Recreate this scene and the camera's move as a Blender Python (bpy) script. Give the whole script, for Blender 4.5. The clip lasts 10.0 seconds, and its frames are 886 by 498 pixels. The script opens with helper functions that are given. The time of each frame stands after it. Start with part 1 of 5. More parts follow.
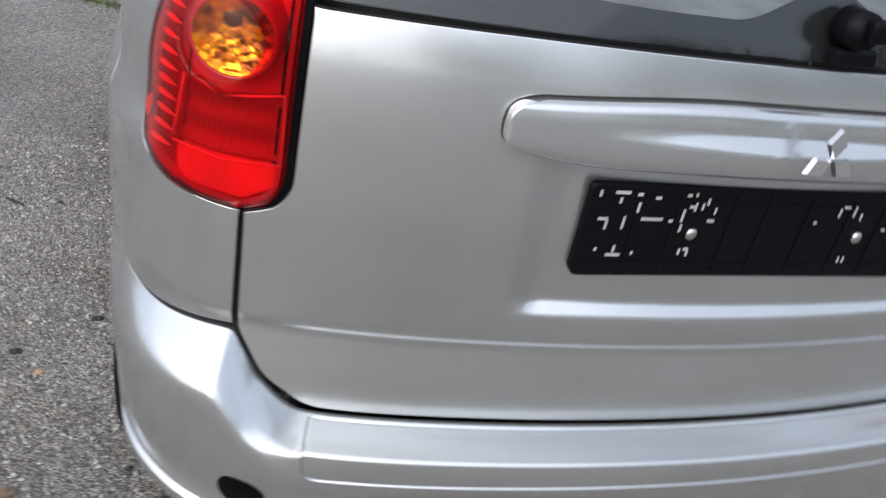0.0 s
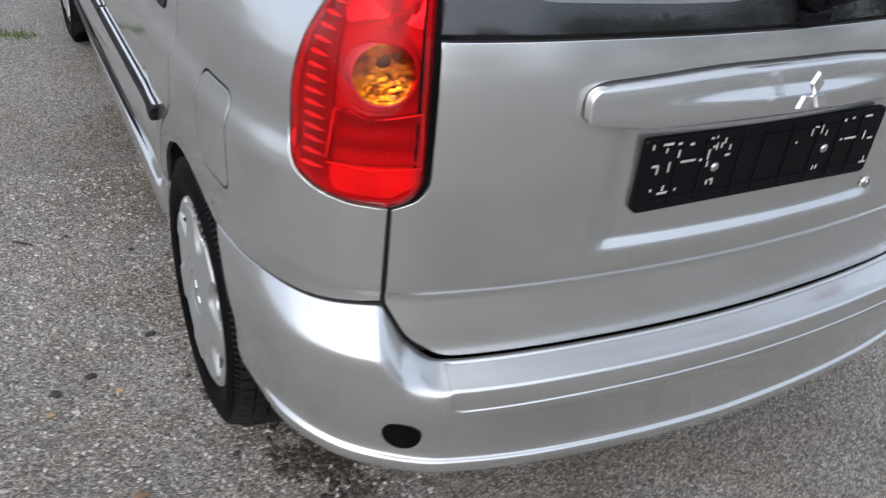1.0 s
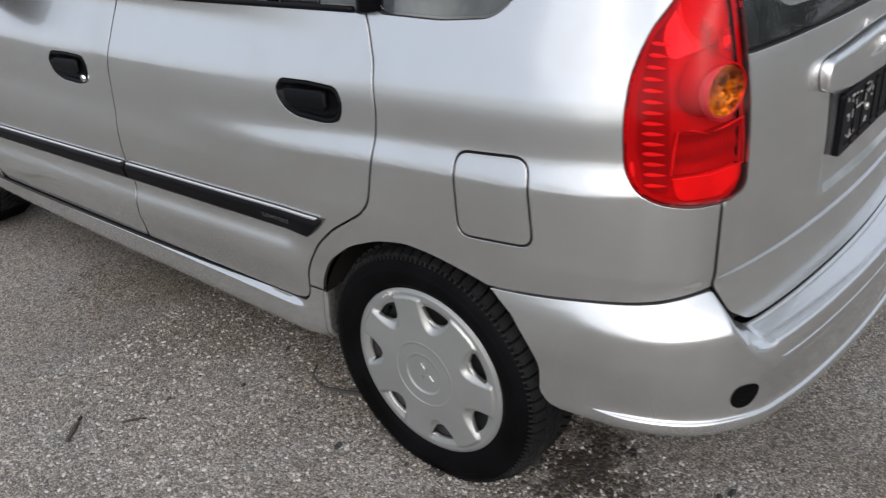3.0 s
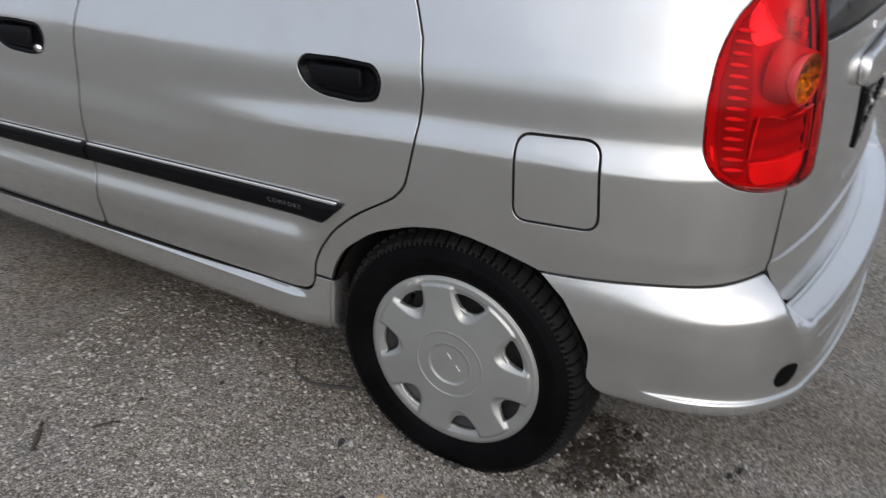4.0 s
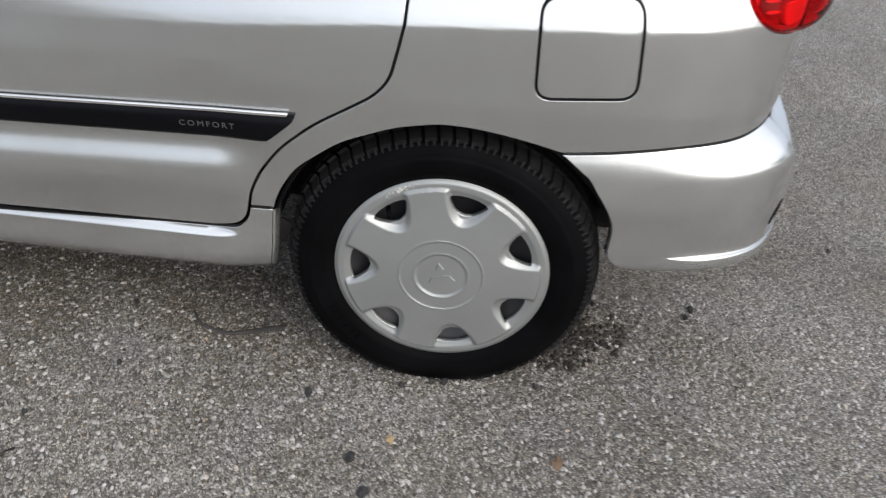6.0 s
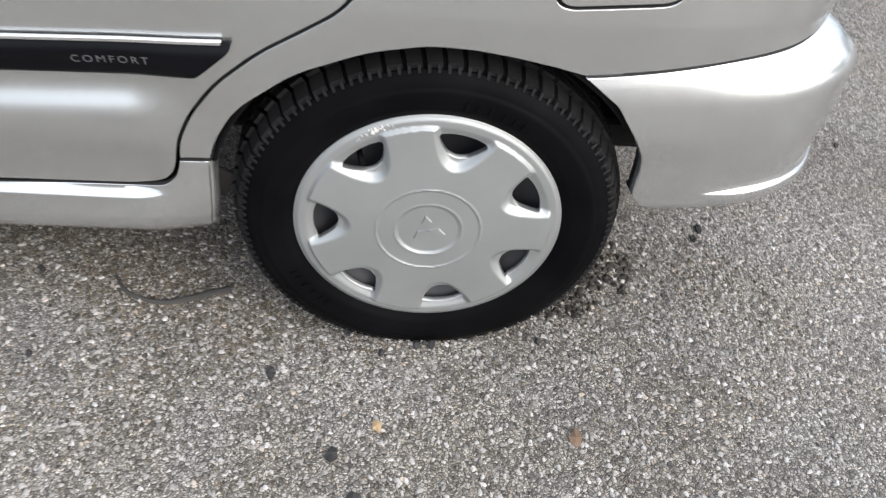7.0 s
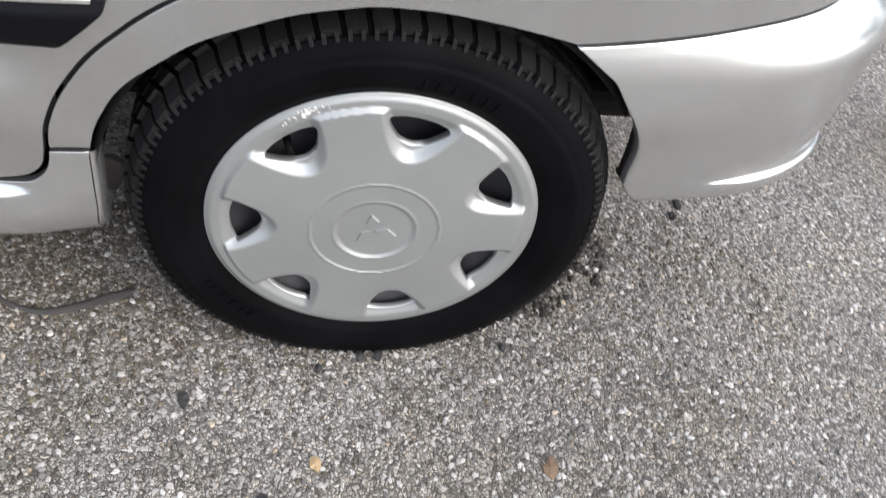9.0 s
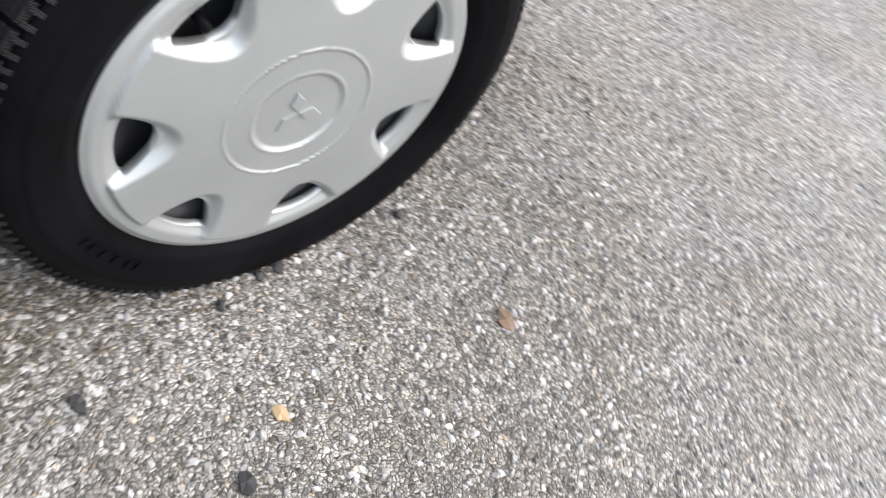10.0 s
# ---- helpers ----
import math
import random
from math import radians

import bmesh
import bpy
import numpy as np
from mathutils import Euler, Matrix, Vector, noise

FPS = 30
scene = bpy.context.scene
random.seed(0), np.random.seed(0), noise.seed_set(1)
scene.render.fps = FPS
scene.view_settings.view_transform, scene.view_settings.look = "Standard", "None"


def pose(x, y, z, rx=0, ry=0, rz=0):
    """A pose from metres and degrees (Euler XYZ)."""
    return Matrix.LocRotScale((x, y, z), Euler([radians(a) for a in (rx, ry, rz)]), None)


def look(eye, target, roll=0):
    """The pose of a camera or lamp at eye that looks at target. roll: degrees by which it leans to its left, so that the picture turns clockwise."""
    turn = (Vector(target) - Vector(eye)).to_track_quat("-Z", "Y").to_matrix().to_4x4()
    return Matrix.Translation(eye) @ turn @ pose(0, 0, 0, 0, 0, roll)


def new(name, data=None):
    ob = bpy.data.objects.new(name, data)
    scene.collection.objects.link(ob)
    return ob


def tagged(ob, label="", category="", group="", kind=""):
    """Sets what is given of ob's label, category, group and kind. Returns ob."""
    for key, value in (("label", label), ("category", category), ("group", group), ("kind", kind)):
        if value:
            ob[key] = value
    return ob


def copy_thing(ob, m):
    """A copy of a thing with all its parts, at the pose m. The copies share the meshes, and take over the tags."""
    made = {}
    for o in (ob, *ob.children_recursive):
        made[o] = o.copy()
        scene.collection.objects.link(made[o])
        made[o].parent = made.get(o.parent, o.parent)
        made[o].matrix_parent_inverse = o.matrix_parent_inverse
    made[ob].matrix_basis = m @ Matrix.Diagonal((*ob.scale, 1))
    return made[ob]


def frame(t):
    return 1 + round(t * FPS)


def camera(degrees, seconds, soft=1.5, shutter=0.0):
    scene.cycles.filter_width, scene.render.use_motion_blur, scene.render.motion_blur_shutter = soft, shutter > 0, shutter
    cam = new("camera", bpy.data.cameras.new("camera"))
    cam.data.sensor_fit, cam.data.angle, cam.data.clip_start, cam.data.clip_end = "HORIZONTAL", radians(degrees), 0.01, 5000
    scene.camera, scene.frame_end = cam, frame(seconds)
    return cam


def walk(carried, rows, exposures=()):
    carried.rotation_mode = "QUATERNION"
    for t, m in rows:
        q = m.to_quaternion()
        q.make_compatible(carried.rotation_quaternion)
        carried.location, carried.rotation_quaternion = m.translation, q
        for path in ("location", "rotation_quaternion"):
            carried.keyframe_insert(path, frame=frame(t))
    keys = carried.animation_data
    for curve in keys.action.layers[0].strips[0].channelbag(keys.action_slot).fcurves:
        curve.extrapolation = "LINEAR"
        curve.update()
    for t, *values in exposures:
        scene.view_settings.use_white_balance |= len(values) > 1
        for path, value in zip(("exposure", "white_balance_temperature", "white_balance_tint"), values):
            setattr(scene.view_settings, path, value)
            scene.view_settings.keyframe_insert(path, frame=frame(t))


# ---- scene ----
cam = camera(54.1, 10.0, soft=1.25, shutter=0.45)
PATH = [
    (0, (-0.734, -1.486, 1.322), (-0.148, 0.125, 0.291), 11.5),
    (0.5, (-0.953, -1.541, 1.413), (-0.254, -0.043, 0.287), 4.8),
    (1, (-1.14, -1.585, 1.436), (-0.296, -0.121, 0.366), 6.4),
    (1.5, (-1.379, -1.465, 1.432), (-0.568, -0.027, 0.303), 0.1),
    (2, (-1.606, -1.357, 1.456), (-0.613, 0.063, 0.457), 0.3),
    (2.2, (-1.728, -1.336, 1.451), (-0.605, 0.008, 0.486), -1.6),
    (3.3, (-2.076, -1.004, 1.462), (-0.708, 0.124, 0.536), -2.3),
    (3.5, (-2.118, -0.928, 1.449), (-0.717, 0.151, 0.516), -0.6),
    (4, (-2.228, -0.759, 1.418), (-0.688, 0.107, 0.481), 1.8),
    (4.5, (-2.378, -0.569, 1.42), (-0.726, -0.011, 0.44), 2.5),
    (5, (-2.396, -0.374, 1.389), (-0.695, 0.079, 0.439), 1.0),
    (5.5, (-2.324, -0.158, 1.359), (-0.631, 0.057, 0.316), 3.4),
    (6, (-2.189, -0.031, 1.318), (-0.562, 0.007, 0.157), 5.4),
    (6.2, (-2.106, 0.038, 1.302), (-0.504, 0.044, 0.104), 5.6),
    (7.3, (-1.754, 0.094, 1.192), (-0.357, -0.105, -0.225), 7.7),
    (7.5, (-1.704, 0.079, 1.176), (-0.297, -0.121, -0.231), 8.0),
    (8, (-1.62, 0.072, 1.145), (-0.273, -0.167, -0.315), 9.0),
    (8.5, (-1.591, 0.076, 1.133), (-0.243, -0.174, -0.324), 9.2),
    (9, (-1.579, 0.099, 1.105), (-0.281, -0.236, -0.379), 12.1),
    (9.5, (-1.52, 0.262, 1.04), (-0.394, -0.351, -0.495), 16.4),
    (10, (-1.337, 0.407, 0.896), (-0.595, -0.697, -0.598), 26.8),
]
EXPOSURES = [(0.0, 1.00, 5750, 10), (1.0, 1.02, 5780, 10), (1.5, 1.30, 5860, 10), (2.2, 1.15, 5930, 10), (3.5, 0.66, 6000, 10), (4.5, 0.53, 6000, 10), (5.5, 0.60, 5990, 10), (6.0, 0.93, 5980, 9), (7.5, 1.65, 5920, 9), (8.5, 1.57, 5920, 9), (9.5, 1.75, 5920, 10), (10.0, 1.98, 5930, 10)]
walk(cam, [(t, look(eye, target, roll)) for t, eye, target, roll in PATH], EXPOSURES)

# ---- light: a hazy late-day sky ----
SUN_EL, SUN_AZ = 38.0, 225.0  # degrees; azimuth clockwise from +y (the car's nose)
world = bpy.data.worlds.new("sky")
scene.world = world
world.use_nodes = True
wn = world.node_tree.nodes
sky = wn.new("ShaderNodeTexSky")
sky.sky_type, sky.sun_disc = "NISHITA", False
sky.sun_elevation, sky.sun_rotation = radians(SUN_EL), radians(SUN_AZ)
sky.air_density, sky.dust_density, sky.ozone_density = 0.6, 6.5, 0.5
wn["Background"].inputs["Strength"].default_value = 0.15
veil = wn.new("ShaderNodeMix")  # thin high cloud spreads the light over the whole sky
veil.data_type = "RGBA"
veil.inputs[0].default_value, veil.inputs[7].default_value = 0.54, (4.9, 4.88, 4.88, 1)
world.node_tree.links.new(sky.outputs["Color"], veil.inputs[6])
world.node_tree.links.new(veil.outputs[2], wn["Background"].inputs["Color"])
sun = new("sun", bpy.data.lights.new("sun", "SUN"))
sun.data.energy, sun.data.angle, sun.data.color = 0.62, radians(118), (1.0, 0.93, 0.84)
az, el = radians(SUN_AZ), radians(SUN_EL)
sun_from = Vector((math.sin(az) * math.cos(el), math.cos(az) * math.cos(el), math.sin(el)))
sun.matrix_world = look(tuple(sun_from * 50), (0, 0, 0))


# ---- materials ----
def material(name):
    m = bpy.data.materials.new(name)
    m.use_nodes = True
    return m, m.node_tree.nodes, m.node_tree.links, m.node_tree.nodes["Principled BSDF"]


def node(nodes, kind, **values):
    n = nodes.new(kind)
    for key, value in values.items():
        n.inputs[key.replace("_", " ")].default_value = value
    return n


def coords(nodes, links, scale=(1, 1, 1)):
    c, mp = nodes.new("ShaderNodeTexCoord"), nodes.new("ShaderNodeMapping")
    mp.inputs["Scale"].default_value = scale
    links.new(c.outputs["Object"], mp.inputs["Vector"])
    return mp.outputs["Vector"]


def ramp(nodes, stops):
    r = nodes.new("ShaderNodeValToRGB")
    while len(r.color_ramp.elements) < len(stops):
        r.color_ramp.elements.new(0.5)
    for e, (at, col) in zip(r.color_ramp.elements, stops):
        e.position, e.color = at, (*col, 1) if len(col) == 3 else col
    return r


def plain(name, colour, rough, metal=0.0, grain=0.0, size=200.0, spread=0.15, coat=0.0, shine=0.5):
    """A surface with a fine grain in relief and a slight unevenness in tone and gloss."""
    m, n, l, b = material(name)
    v = coords(n, l)
    big = node(n, "ShaderNodeTexNoise", Scale=9.0, Detail=4.0)
    fine = node(n, "ShaderNodeTexNoise", Scale=size, Detail=3.0)
    l.new(v, big.inputs["Vector"]), l.new(v, fine.inputs["Vector"])
    r = ramp(n, [(0.3, tuple(c * (1 - spread) for c in colour)), (0.7, tuple(min(1, c * (1 + spread)) for c in colour))])
    l.new(big.outputs["Fac"], r.inputs["Fac"]), l.new(r.outputs["Color"], b.inputs["Base Color"])
    mr = node(n, "ShaderNodeMapRange", To_Min=rough * 0.85, To_Max=min(1.0, rough * 1.15))
    l.new(fine.outputs["Fac"], mr.inputs["Value"]), l.new(mr.outputs["Result"], b.inputs["Roughness"])
    b.inputs["Metallic"].default_value, b.inputs["Coat Weight"].default_value = metal, coat
    b.inputs["Specular IOR Level"].default_value = shine
    if grain:
        bp = node(n, "ShaderNodeBump", Strength=grain, Distance=0.001)
        l.new(fine.outputs["Fac"], bp.inputs["Height"]), l.new(bp.outputs["Normal"], b.inputs["Normal"])
    return m


def paint_material():
    """Silver metallic car paint: flakes under clear lacquer, a little dust low down the panels as blotches."""
    m, n, l, b = material("silver_paint")
    v = coords(n, l)
    flakes = node(n, "ShaderNodeTexVoronoi", Scale=1400.0)
    dust = node(n, "ShaderNodeTexNoise", Scale=5.0, Detail=6.0, Roughness=0.6)
    l.new(v, flakes.inputs["Vector"]), l.new(v, dust.inputs["Vector"])
    tone = ramp(n, [(0.0, (0.462, 0.472, 0.468)), (1.0, (0.618, 0.632, 0.627))])
    l.new(flakes.outputs["Distance"], tone.inputs["Fac"])
    grime = ramp(n, [(0.45, (1, 1, 1)), (0.8, (0.93, 0.92, 0.90))])
    l.new(dust.outputs["Fac"], grime.inputs["Fac"])
    mix = n.new("ShaderNodeMix")
    mix.data_type, mix.blend_type = "RGBA", "MULTIPLY"
    mix.inputs[0].default_value = 1.0
    l.new(tone.outputs["Color"], mix.inputs[6]), l.new(grime.outputs["Color"], mix.inputs[7])
    l.new(mix.outputs[2], b.inputs["Base Color"])
    mr = node(n, "ShaderNodeMapRange", To_Min=0.215, To_Max=0.265)
    l.new(dust.outputs["Fac"], mr.inputs["Value"]), l.new(mr.outputs["Result"], b.inputs["Roughness"])
    b.inputs["Metallic"].default_value = 0.9
    b.inputs["Coat Weight"].default_value, b.inputs["Coat Roughness"].default_value = 1.0, 0.04
    peel = node(n, "ShaderNodeTexNoise", Scale=260.0, Detail=1.0)
    l.new(v, peel.inputs["Vector"])
    bp = node(n, "ShaderNodeBump", Strength=0.015, Distance=0.001)
    l.new(peel.outputs["Fac"], bp.inputs["Height"]), l.new(bp.outputs["Normal"], b.inputs["Coat Normal"])
    return m


def asphalt_material():
    """Worn asphalt: pale chippings of 5 to 12 mm in a dark binder, with stains and dusty patches."""
    m, n, l, b = material("asphalt")
    v = coords(n, l)
    warp = node(n, "ShaderNodeTexNoise", Scale=60.0, Detail=2.0)
    l.new(v, warp.inputs["Vector"])
    add = n.new("ShaderNodeVectorMath")
    add.operation = "MULTIPLY_ADD"
    add.inputs[1].default_value = (0.013, 0.013, 0.0)
    l.new(warp.outputs["Color"], add.inputs[0]), l.new(v, add.inputs[2])
    stones = node(n, "ShaderNodeTexVoronoi", Scale=175.0)
    edges = node(n, "ShaderNodeTexVoronoi", Scale=175.0)
    edges.feature = "DISTANCE_TO_EDGE"
    grit = node(n, "ShaderNodeTexNoise", Scale=520.0, Detail=4.0, Roughness=0.65)
    patch = node(n, "ShaderNodeTexNoise", Scale=1.3, Detail=7.0, Roughness=0.62)
    for t in (stones, edges):
        l.new(add.outputs[0], t.inputs["Vector"])
    l.new(v, grit.inputs["Vector"]), l.new(v, patch.inputs["Vector"])
    sep = n.new("ShaderNodeSeparateColor")
    l.new(stones.outputs["Color"], sep.inputs[0])
    tone = ramp(n, [(0.0, (0.095, 0.090, 0.083)), (0.22, (0.185, 0.178, 0.166)), (0.50, (0.28, 0.272, 0.257)), (0.78, (0.37, 0.361, 0.345)), (0.95, (0.47, 0.462, 0.446)), (1.0, (0.34, 0.29, 0.225))])
    l.new(sep.outputs[0], tone.inputs["Fac"])
    gap = ramp(n, [(0.01, (0.17, 0.16, 0.147)), (0.15, (1, 1, 1))])
    l.new(edges.outputs["Distance"], gap.inputs["Fac"])
    stain = ramp(n, [(0.30, (0.56, 0.53, 0.485)), (0.46, (0.80, 0.785, 0.75)), (0.66, (1.06, 1.05, 1.03))])
    l.new(patch.outputs["Fac"], stain.inputs["Fac"])
    speck = ramp(n, [(0.36, (0.36, 0.36, 0.355)), (0.64, (1.62, 1.62, 1.62))])
    l.new(grit.outputs["Fac"], speck.inputs["Fac"])
    hue_at = node(n, "ShaderNodeTexNoise", Scale=5.0, Detail=3.0)
    l.new(v, hue_at.inputs["Vector"])
    hue = ramp(n, [(0.36, (1.02, 0.99, 0.93)), (0.64, (0.985, 0.99, 0.995))])
    l.new(hue_at.outputs["Fac"], hue.inputs["Fac"])
    last = tone.outputs["Color"]
    for r in (gap, stain, speck, hue):
        mix = n.new("ShaderNodeMix")
        mix.data_type, mix.blend_type = "RGBA", "MULTIPLY"
        mix.inputs[0].default_value = 1.0
        l.new(last, mix.inputs[6]), l.new(r.outputs["Color"], mix.inputs[7])
        last = mix.outputs[2]
    l.new(last, b.inputs["Base Color"])
    b.inputs["Roughness"].default_value = 0.68
    b.inputs["Specular IOR Level"].default_value = 0.5
    high = ramp(n, [(0.0, (0, 0, 0)), (0.30, (1, 1, 1))])
    l.new(edges.outputs["Distance"], high.inputs["Fac"])
    mul = node(n, "ShaderNodeMath")
    mul.operation = "MULTIPLY"
    l.new(high.outputs["Color"], mul.inputs[0]), l.new(sep.outputs[1], mul.inputs[1])
    sm = node(n, "ShaderNodeMath")
    sm.operation = "MULTIPLY_ADD"
    sm.inputs[1].default_value = 0.35
    l.new(grit.outputs["Fac"], sm.inputs[0]), l.new(mul.outputs[0], sm.inputs[2])
    bp = node(n, "ShaderNodeBump", Strength=0.9, Distance=0.004)
    l.new(sm.outputs[0], bp.inputs["Height"]), l.new(bp.outputs["Normal"], b.inputs["Normal"])
    return m


def lens_material(name, colour, rough=0.02, ior=1.27):
    """A moulded clear lens in a colour: tinted light passes, and the outside shines."""
    m, n, l, b = material(name)
    n.remove(b)
    tr, gl, mx, fr = n.new("ShaderNodeBsdfTransparent"), n.new("ShaderNodeBsdfGlossy"), n.new("ShaderNodeMixShader"), n.new("ShaderNodeFresnel")
    tr.inputs["Color"].default_value = (*colour, 1)
    gl.inputs["Roughness"].default_value = rough
    fr.inputs["IOR"].default_value = ior
    l.new(fr.outputs[0], mx.inputs[0]), l.new(tr.outputs[0], mx.inputs[1]), l.new(gl.outputs[0], mx.inputs[2])
    l.new(mx.outputs[0], n["Material Output"].inputs["Surface"])
    return m


PAINT = paint_material()
ASPHALT = asphalt_material()
BLACK = plain("black_plastic", (0.0034, 0.0036, 0.0046), 0.40, grain=0.25, size=900.0, shine=0.08)
GAP = plain("dark_seam", (0.008, 0.008, 0.008), 0.8)
RUBBER = plain("tyre_rubber", (0.0030, 0.0030, 0.0034), 0.50, grain=0.25, size=500.0, spread=0.35, shine=0.025)
def tread_material():
    """Rubber with fine sipes cut across the blocks."""
    m = plain("tread_rubber", (0.011, 0.011, 0.0112), 0.6, spread=0.45, shine=0.10)
    n, l = m.node_tree.nodes, m.node_tree.links
    xyz = n.new("ShaderNodeSeparateXYZ")
    l.new(coords(n, l), xyz.inputs[0])

    def sums(kind, a, b):
        q = n.new("ShaderNodeMath")
        q.operation = kind
        for k, v in enumerate((a, b)):
            if isinstance(v, float):
                q.inputs[k].default_value = v
            else:
                l.new(v, q.inputs[k])
        return q.outputs[0]
    zigzag = sums("MULTIPLY", sums("SINE", sums("MULTIPLY", xyz.outputs[0], 900.0), 0.0), 0.9)
    turn = sums("MULTIPLY", sums("ARCTAN2", xyz.outputs[2], xyz.outputs[1]), 66.0 * 6)
    wave = sums("POWER", sums("ABSOLUTE", sums("SINE", sums("ADD", turn, zigzag), 0.0), 0.0), 0.35)
    bp = node(n, "ShaderNodeBump", Strength=0.6, Distance=0.002)
    l.new(wave, bp.inputs["Height"]), l.new(bp.outputs["Normal"], n["Principled BSDF"].inputs["Normal"])
    return m


TREAD = tread_material()
UNDER = plain("underbody_coating", (0.014, 0.0125, 0.012), 0.85, shine=0.2, grain=0.6, size=120.0, spread=0.4)
HUBPAINT = plain("wheel_cover_paint", (0.33, 0.343, 0.337), 0.46, metal=0.72, grain=0.08, size=1500.0, spread=0.05)
STEEL = plain("painted_steel", (0.02, 0.02, 0.022), 0.5, spread=0.4)
CHROME = plain("chrome", (0.85, 0.85, 0.86), 0.2, metal=1.0, spread=0.03)
ZINC = plain("zinc_screw", (0.55, 0.55, 0.52), 0.3, metal=1.0, spread=0.2)
BRIGHT = plain("bright_trim", (0.75, 0.75, 0.74), 0.25, metal=0.9, spread=0.05)
RED_BODY = plain("red_reflector", (0.46, 0.03, 0.045), 0.25, spread=0.15)
RED_CLEAR = plain("bright_red_block", (0.62, 0.09, 0.08), 0.3, spread=0.25, size=40.0)
PALE_REFLECTOR = plain("silvered_reflector", (0.90, 0.72, 0.66), 0.22, metal=0.8, spread=0.1)
RED_DARK = plain("deep_red_reflector", (0.26, 0.018, 0.03), 0.3, spread=0.2)
RED_RIB = plain("red_rib", (0.92, 0.27, 0.25), 0.2, spread=0.05)


def amber_material():
    """Cut reflector cells seen through an amber lens: yellow, orange and brown tones paint in each cell's reflections.
    """
    m, n, l, b = material("amber_reflector")
    v = coords(n, l)
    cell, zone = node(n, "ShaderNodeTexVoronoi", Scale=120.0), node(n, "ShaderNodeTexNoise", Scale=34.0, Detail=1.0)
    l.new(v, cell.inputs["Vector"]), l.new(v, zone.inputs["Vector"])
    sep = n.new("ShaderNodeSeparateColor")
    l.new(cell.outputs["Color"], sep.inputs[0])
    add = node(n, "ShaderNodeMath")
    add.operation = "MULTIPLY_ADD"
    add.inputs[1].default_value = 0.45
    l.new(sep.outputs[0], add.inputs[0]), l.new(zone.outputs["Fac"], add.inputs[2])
    # brown for dark reflections, yellow for bright ones, put into the colour
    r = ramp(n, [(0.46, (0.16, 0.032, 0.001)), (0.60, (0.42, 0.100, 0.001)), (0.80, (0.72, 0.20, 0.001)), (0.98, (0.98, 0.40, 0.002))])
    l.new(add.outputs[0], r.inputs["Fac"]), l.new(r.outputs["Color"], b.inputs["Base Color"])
    b.inputs["Metallic"].default_value, b.inputs["Roughness"].default_value = 0.75, 0.16
    return m


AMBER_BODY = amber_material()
AMBER_DARK = plain("brown_bulb", (0.09, 0.022, 0.004), 0.3, metal=0.6)
RED_LENS = lens_material("red_lens", (0.90, 0.07, 0.09))
CLEAR_LENS = lens_material("clear_lens", (0.97, 0.93, 0.90))
GLASS = lens_material("tinted_glass", (0.74, 0.78, 0.78), 0.0, 1.5)
FRIT = plain("black_glass_border", (0.024, 0.025, 0.026), 0.05, size=2.0, spread=0.05)
LETTER = plain("grey_letter", (0.085, 0.085, 0.088), 0.5, spread=0.2)
MARK = plain("worn_grey_print", (0.34, 0.34, 0.33), 0.6, spread=0.3)
SCUFF = plain("scraped_plastic", (0.62, 0.61, 0.58), 0.8, spread=0.2)
CABIN = plain("cabin_lining", (0.42, 0.43, 0.43), 0.9, spread=0.3)

# ---- the car's outer surface: a plan curve and profiles over height ----
def hermite(xs, ys, x):
    """Smooth monotone interpolation through the pairs (xs, ys)."""
    xs, ys, x = np.asarray(xs, float), np.asarray(ys, float), np.asarray(x, float)
    h, d = np.diff(xs), np.diff(ys) / np.diff(xs)
    m = np.zeros(len(xs))
    m[0], m[-1] = d[0], d[-1]
    for i in range(1, len(xs) - 1):
        if d[i - 1] * d[i] > 0:
            w1, w2 = 2 * h[i] + h[i - 1], h[i] + 2 * h[i - 1]
            m[i] = (w1 + w2) / (w1 / d[i - 1] + w2 / d[i])
    k = np.clip(np.searchsorted(xs, x) - 1, 0, len(h) - 1)
    t = np.clip((x - xs[k]) / h[k], 0, 1)
    out = (2 * t**3 - 3 * t**2 + 1) * ys[k] + (t**3 - 2 * t**2 + t) * h[k] * m[k] + (3 * t**2 - 2 * t**3) * ys[k + 1] + (t**3 - t**2) * h[k] * m[k + 1]
    return np.where(x < xs[0], ys[0] + (x - xs[0]) * m[0], np.where(x > xs[-1], ys[-1] + (x - xs[-1]) * m[-1], out))


def ease(a, b, x):
    t = np.clip((np.asarray(x, float) - a) / (b - a), 0, 1)
    return t * t * (3 - 2 * t)


# left half of the plan at z = 0.70, from the front corner along the side and round the rear corner to the middle
PLAN = [(0, 3.30), (-0.30, 3.27), (-0.56, 3.16), (-0.72, 2.98), (-0.79, 2.78), (-0.82, 2.5), (-0.834, 2.1), (-0.838, 1.5), (-0.839, 0.8), (-0.839, 0.3), (-0.839, 0.0),
        (-0.836, -0.18), (-0.828, -0.30), (-0.806, -0.41), (-0.768, -0.50), (-0.72, -0.556), (-0.66, -0.592), (-0.5, -0.632), (-0.25, -0.662), (0, -0.672)]


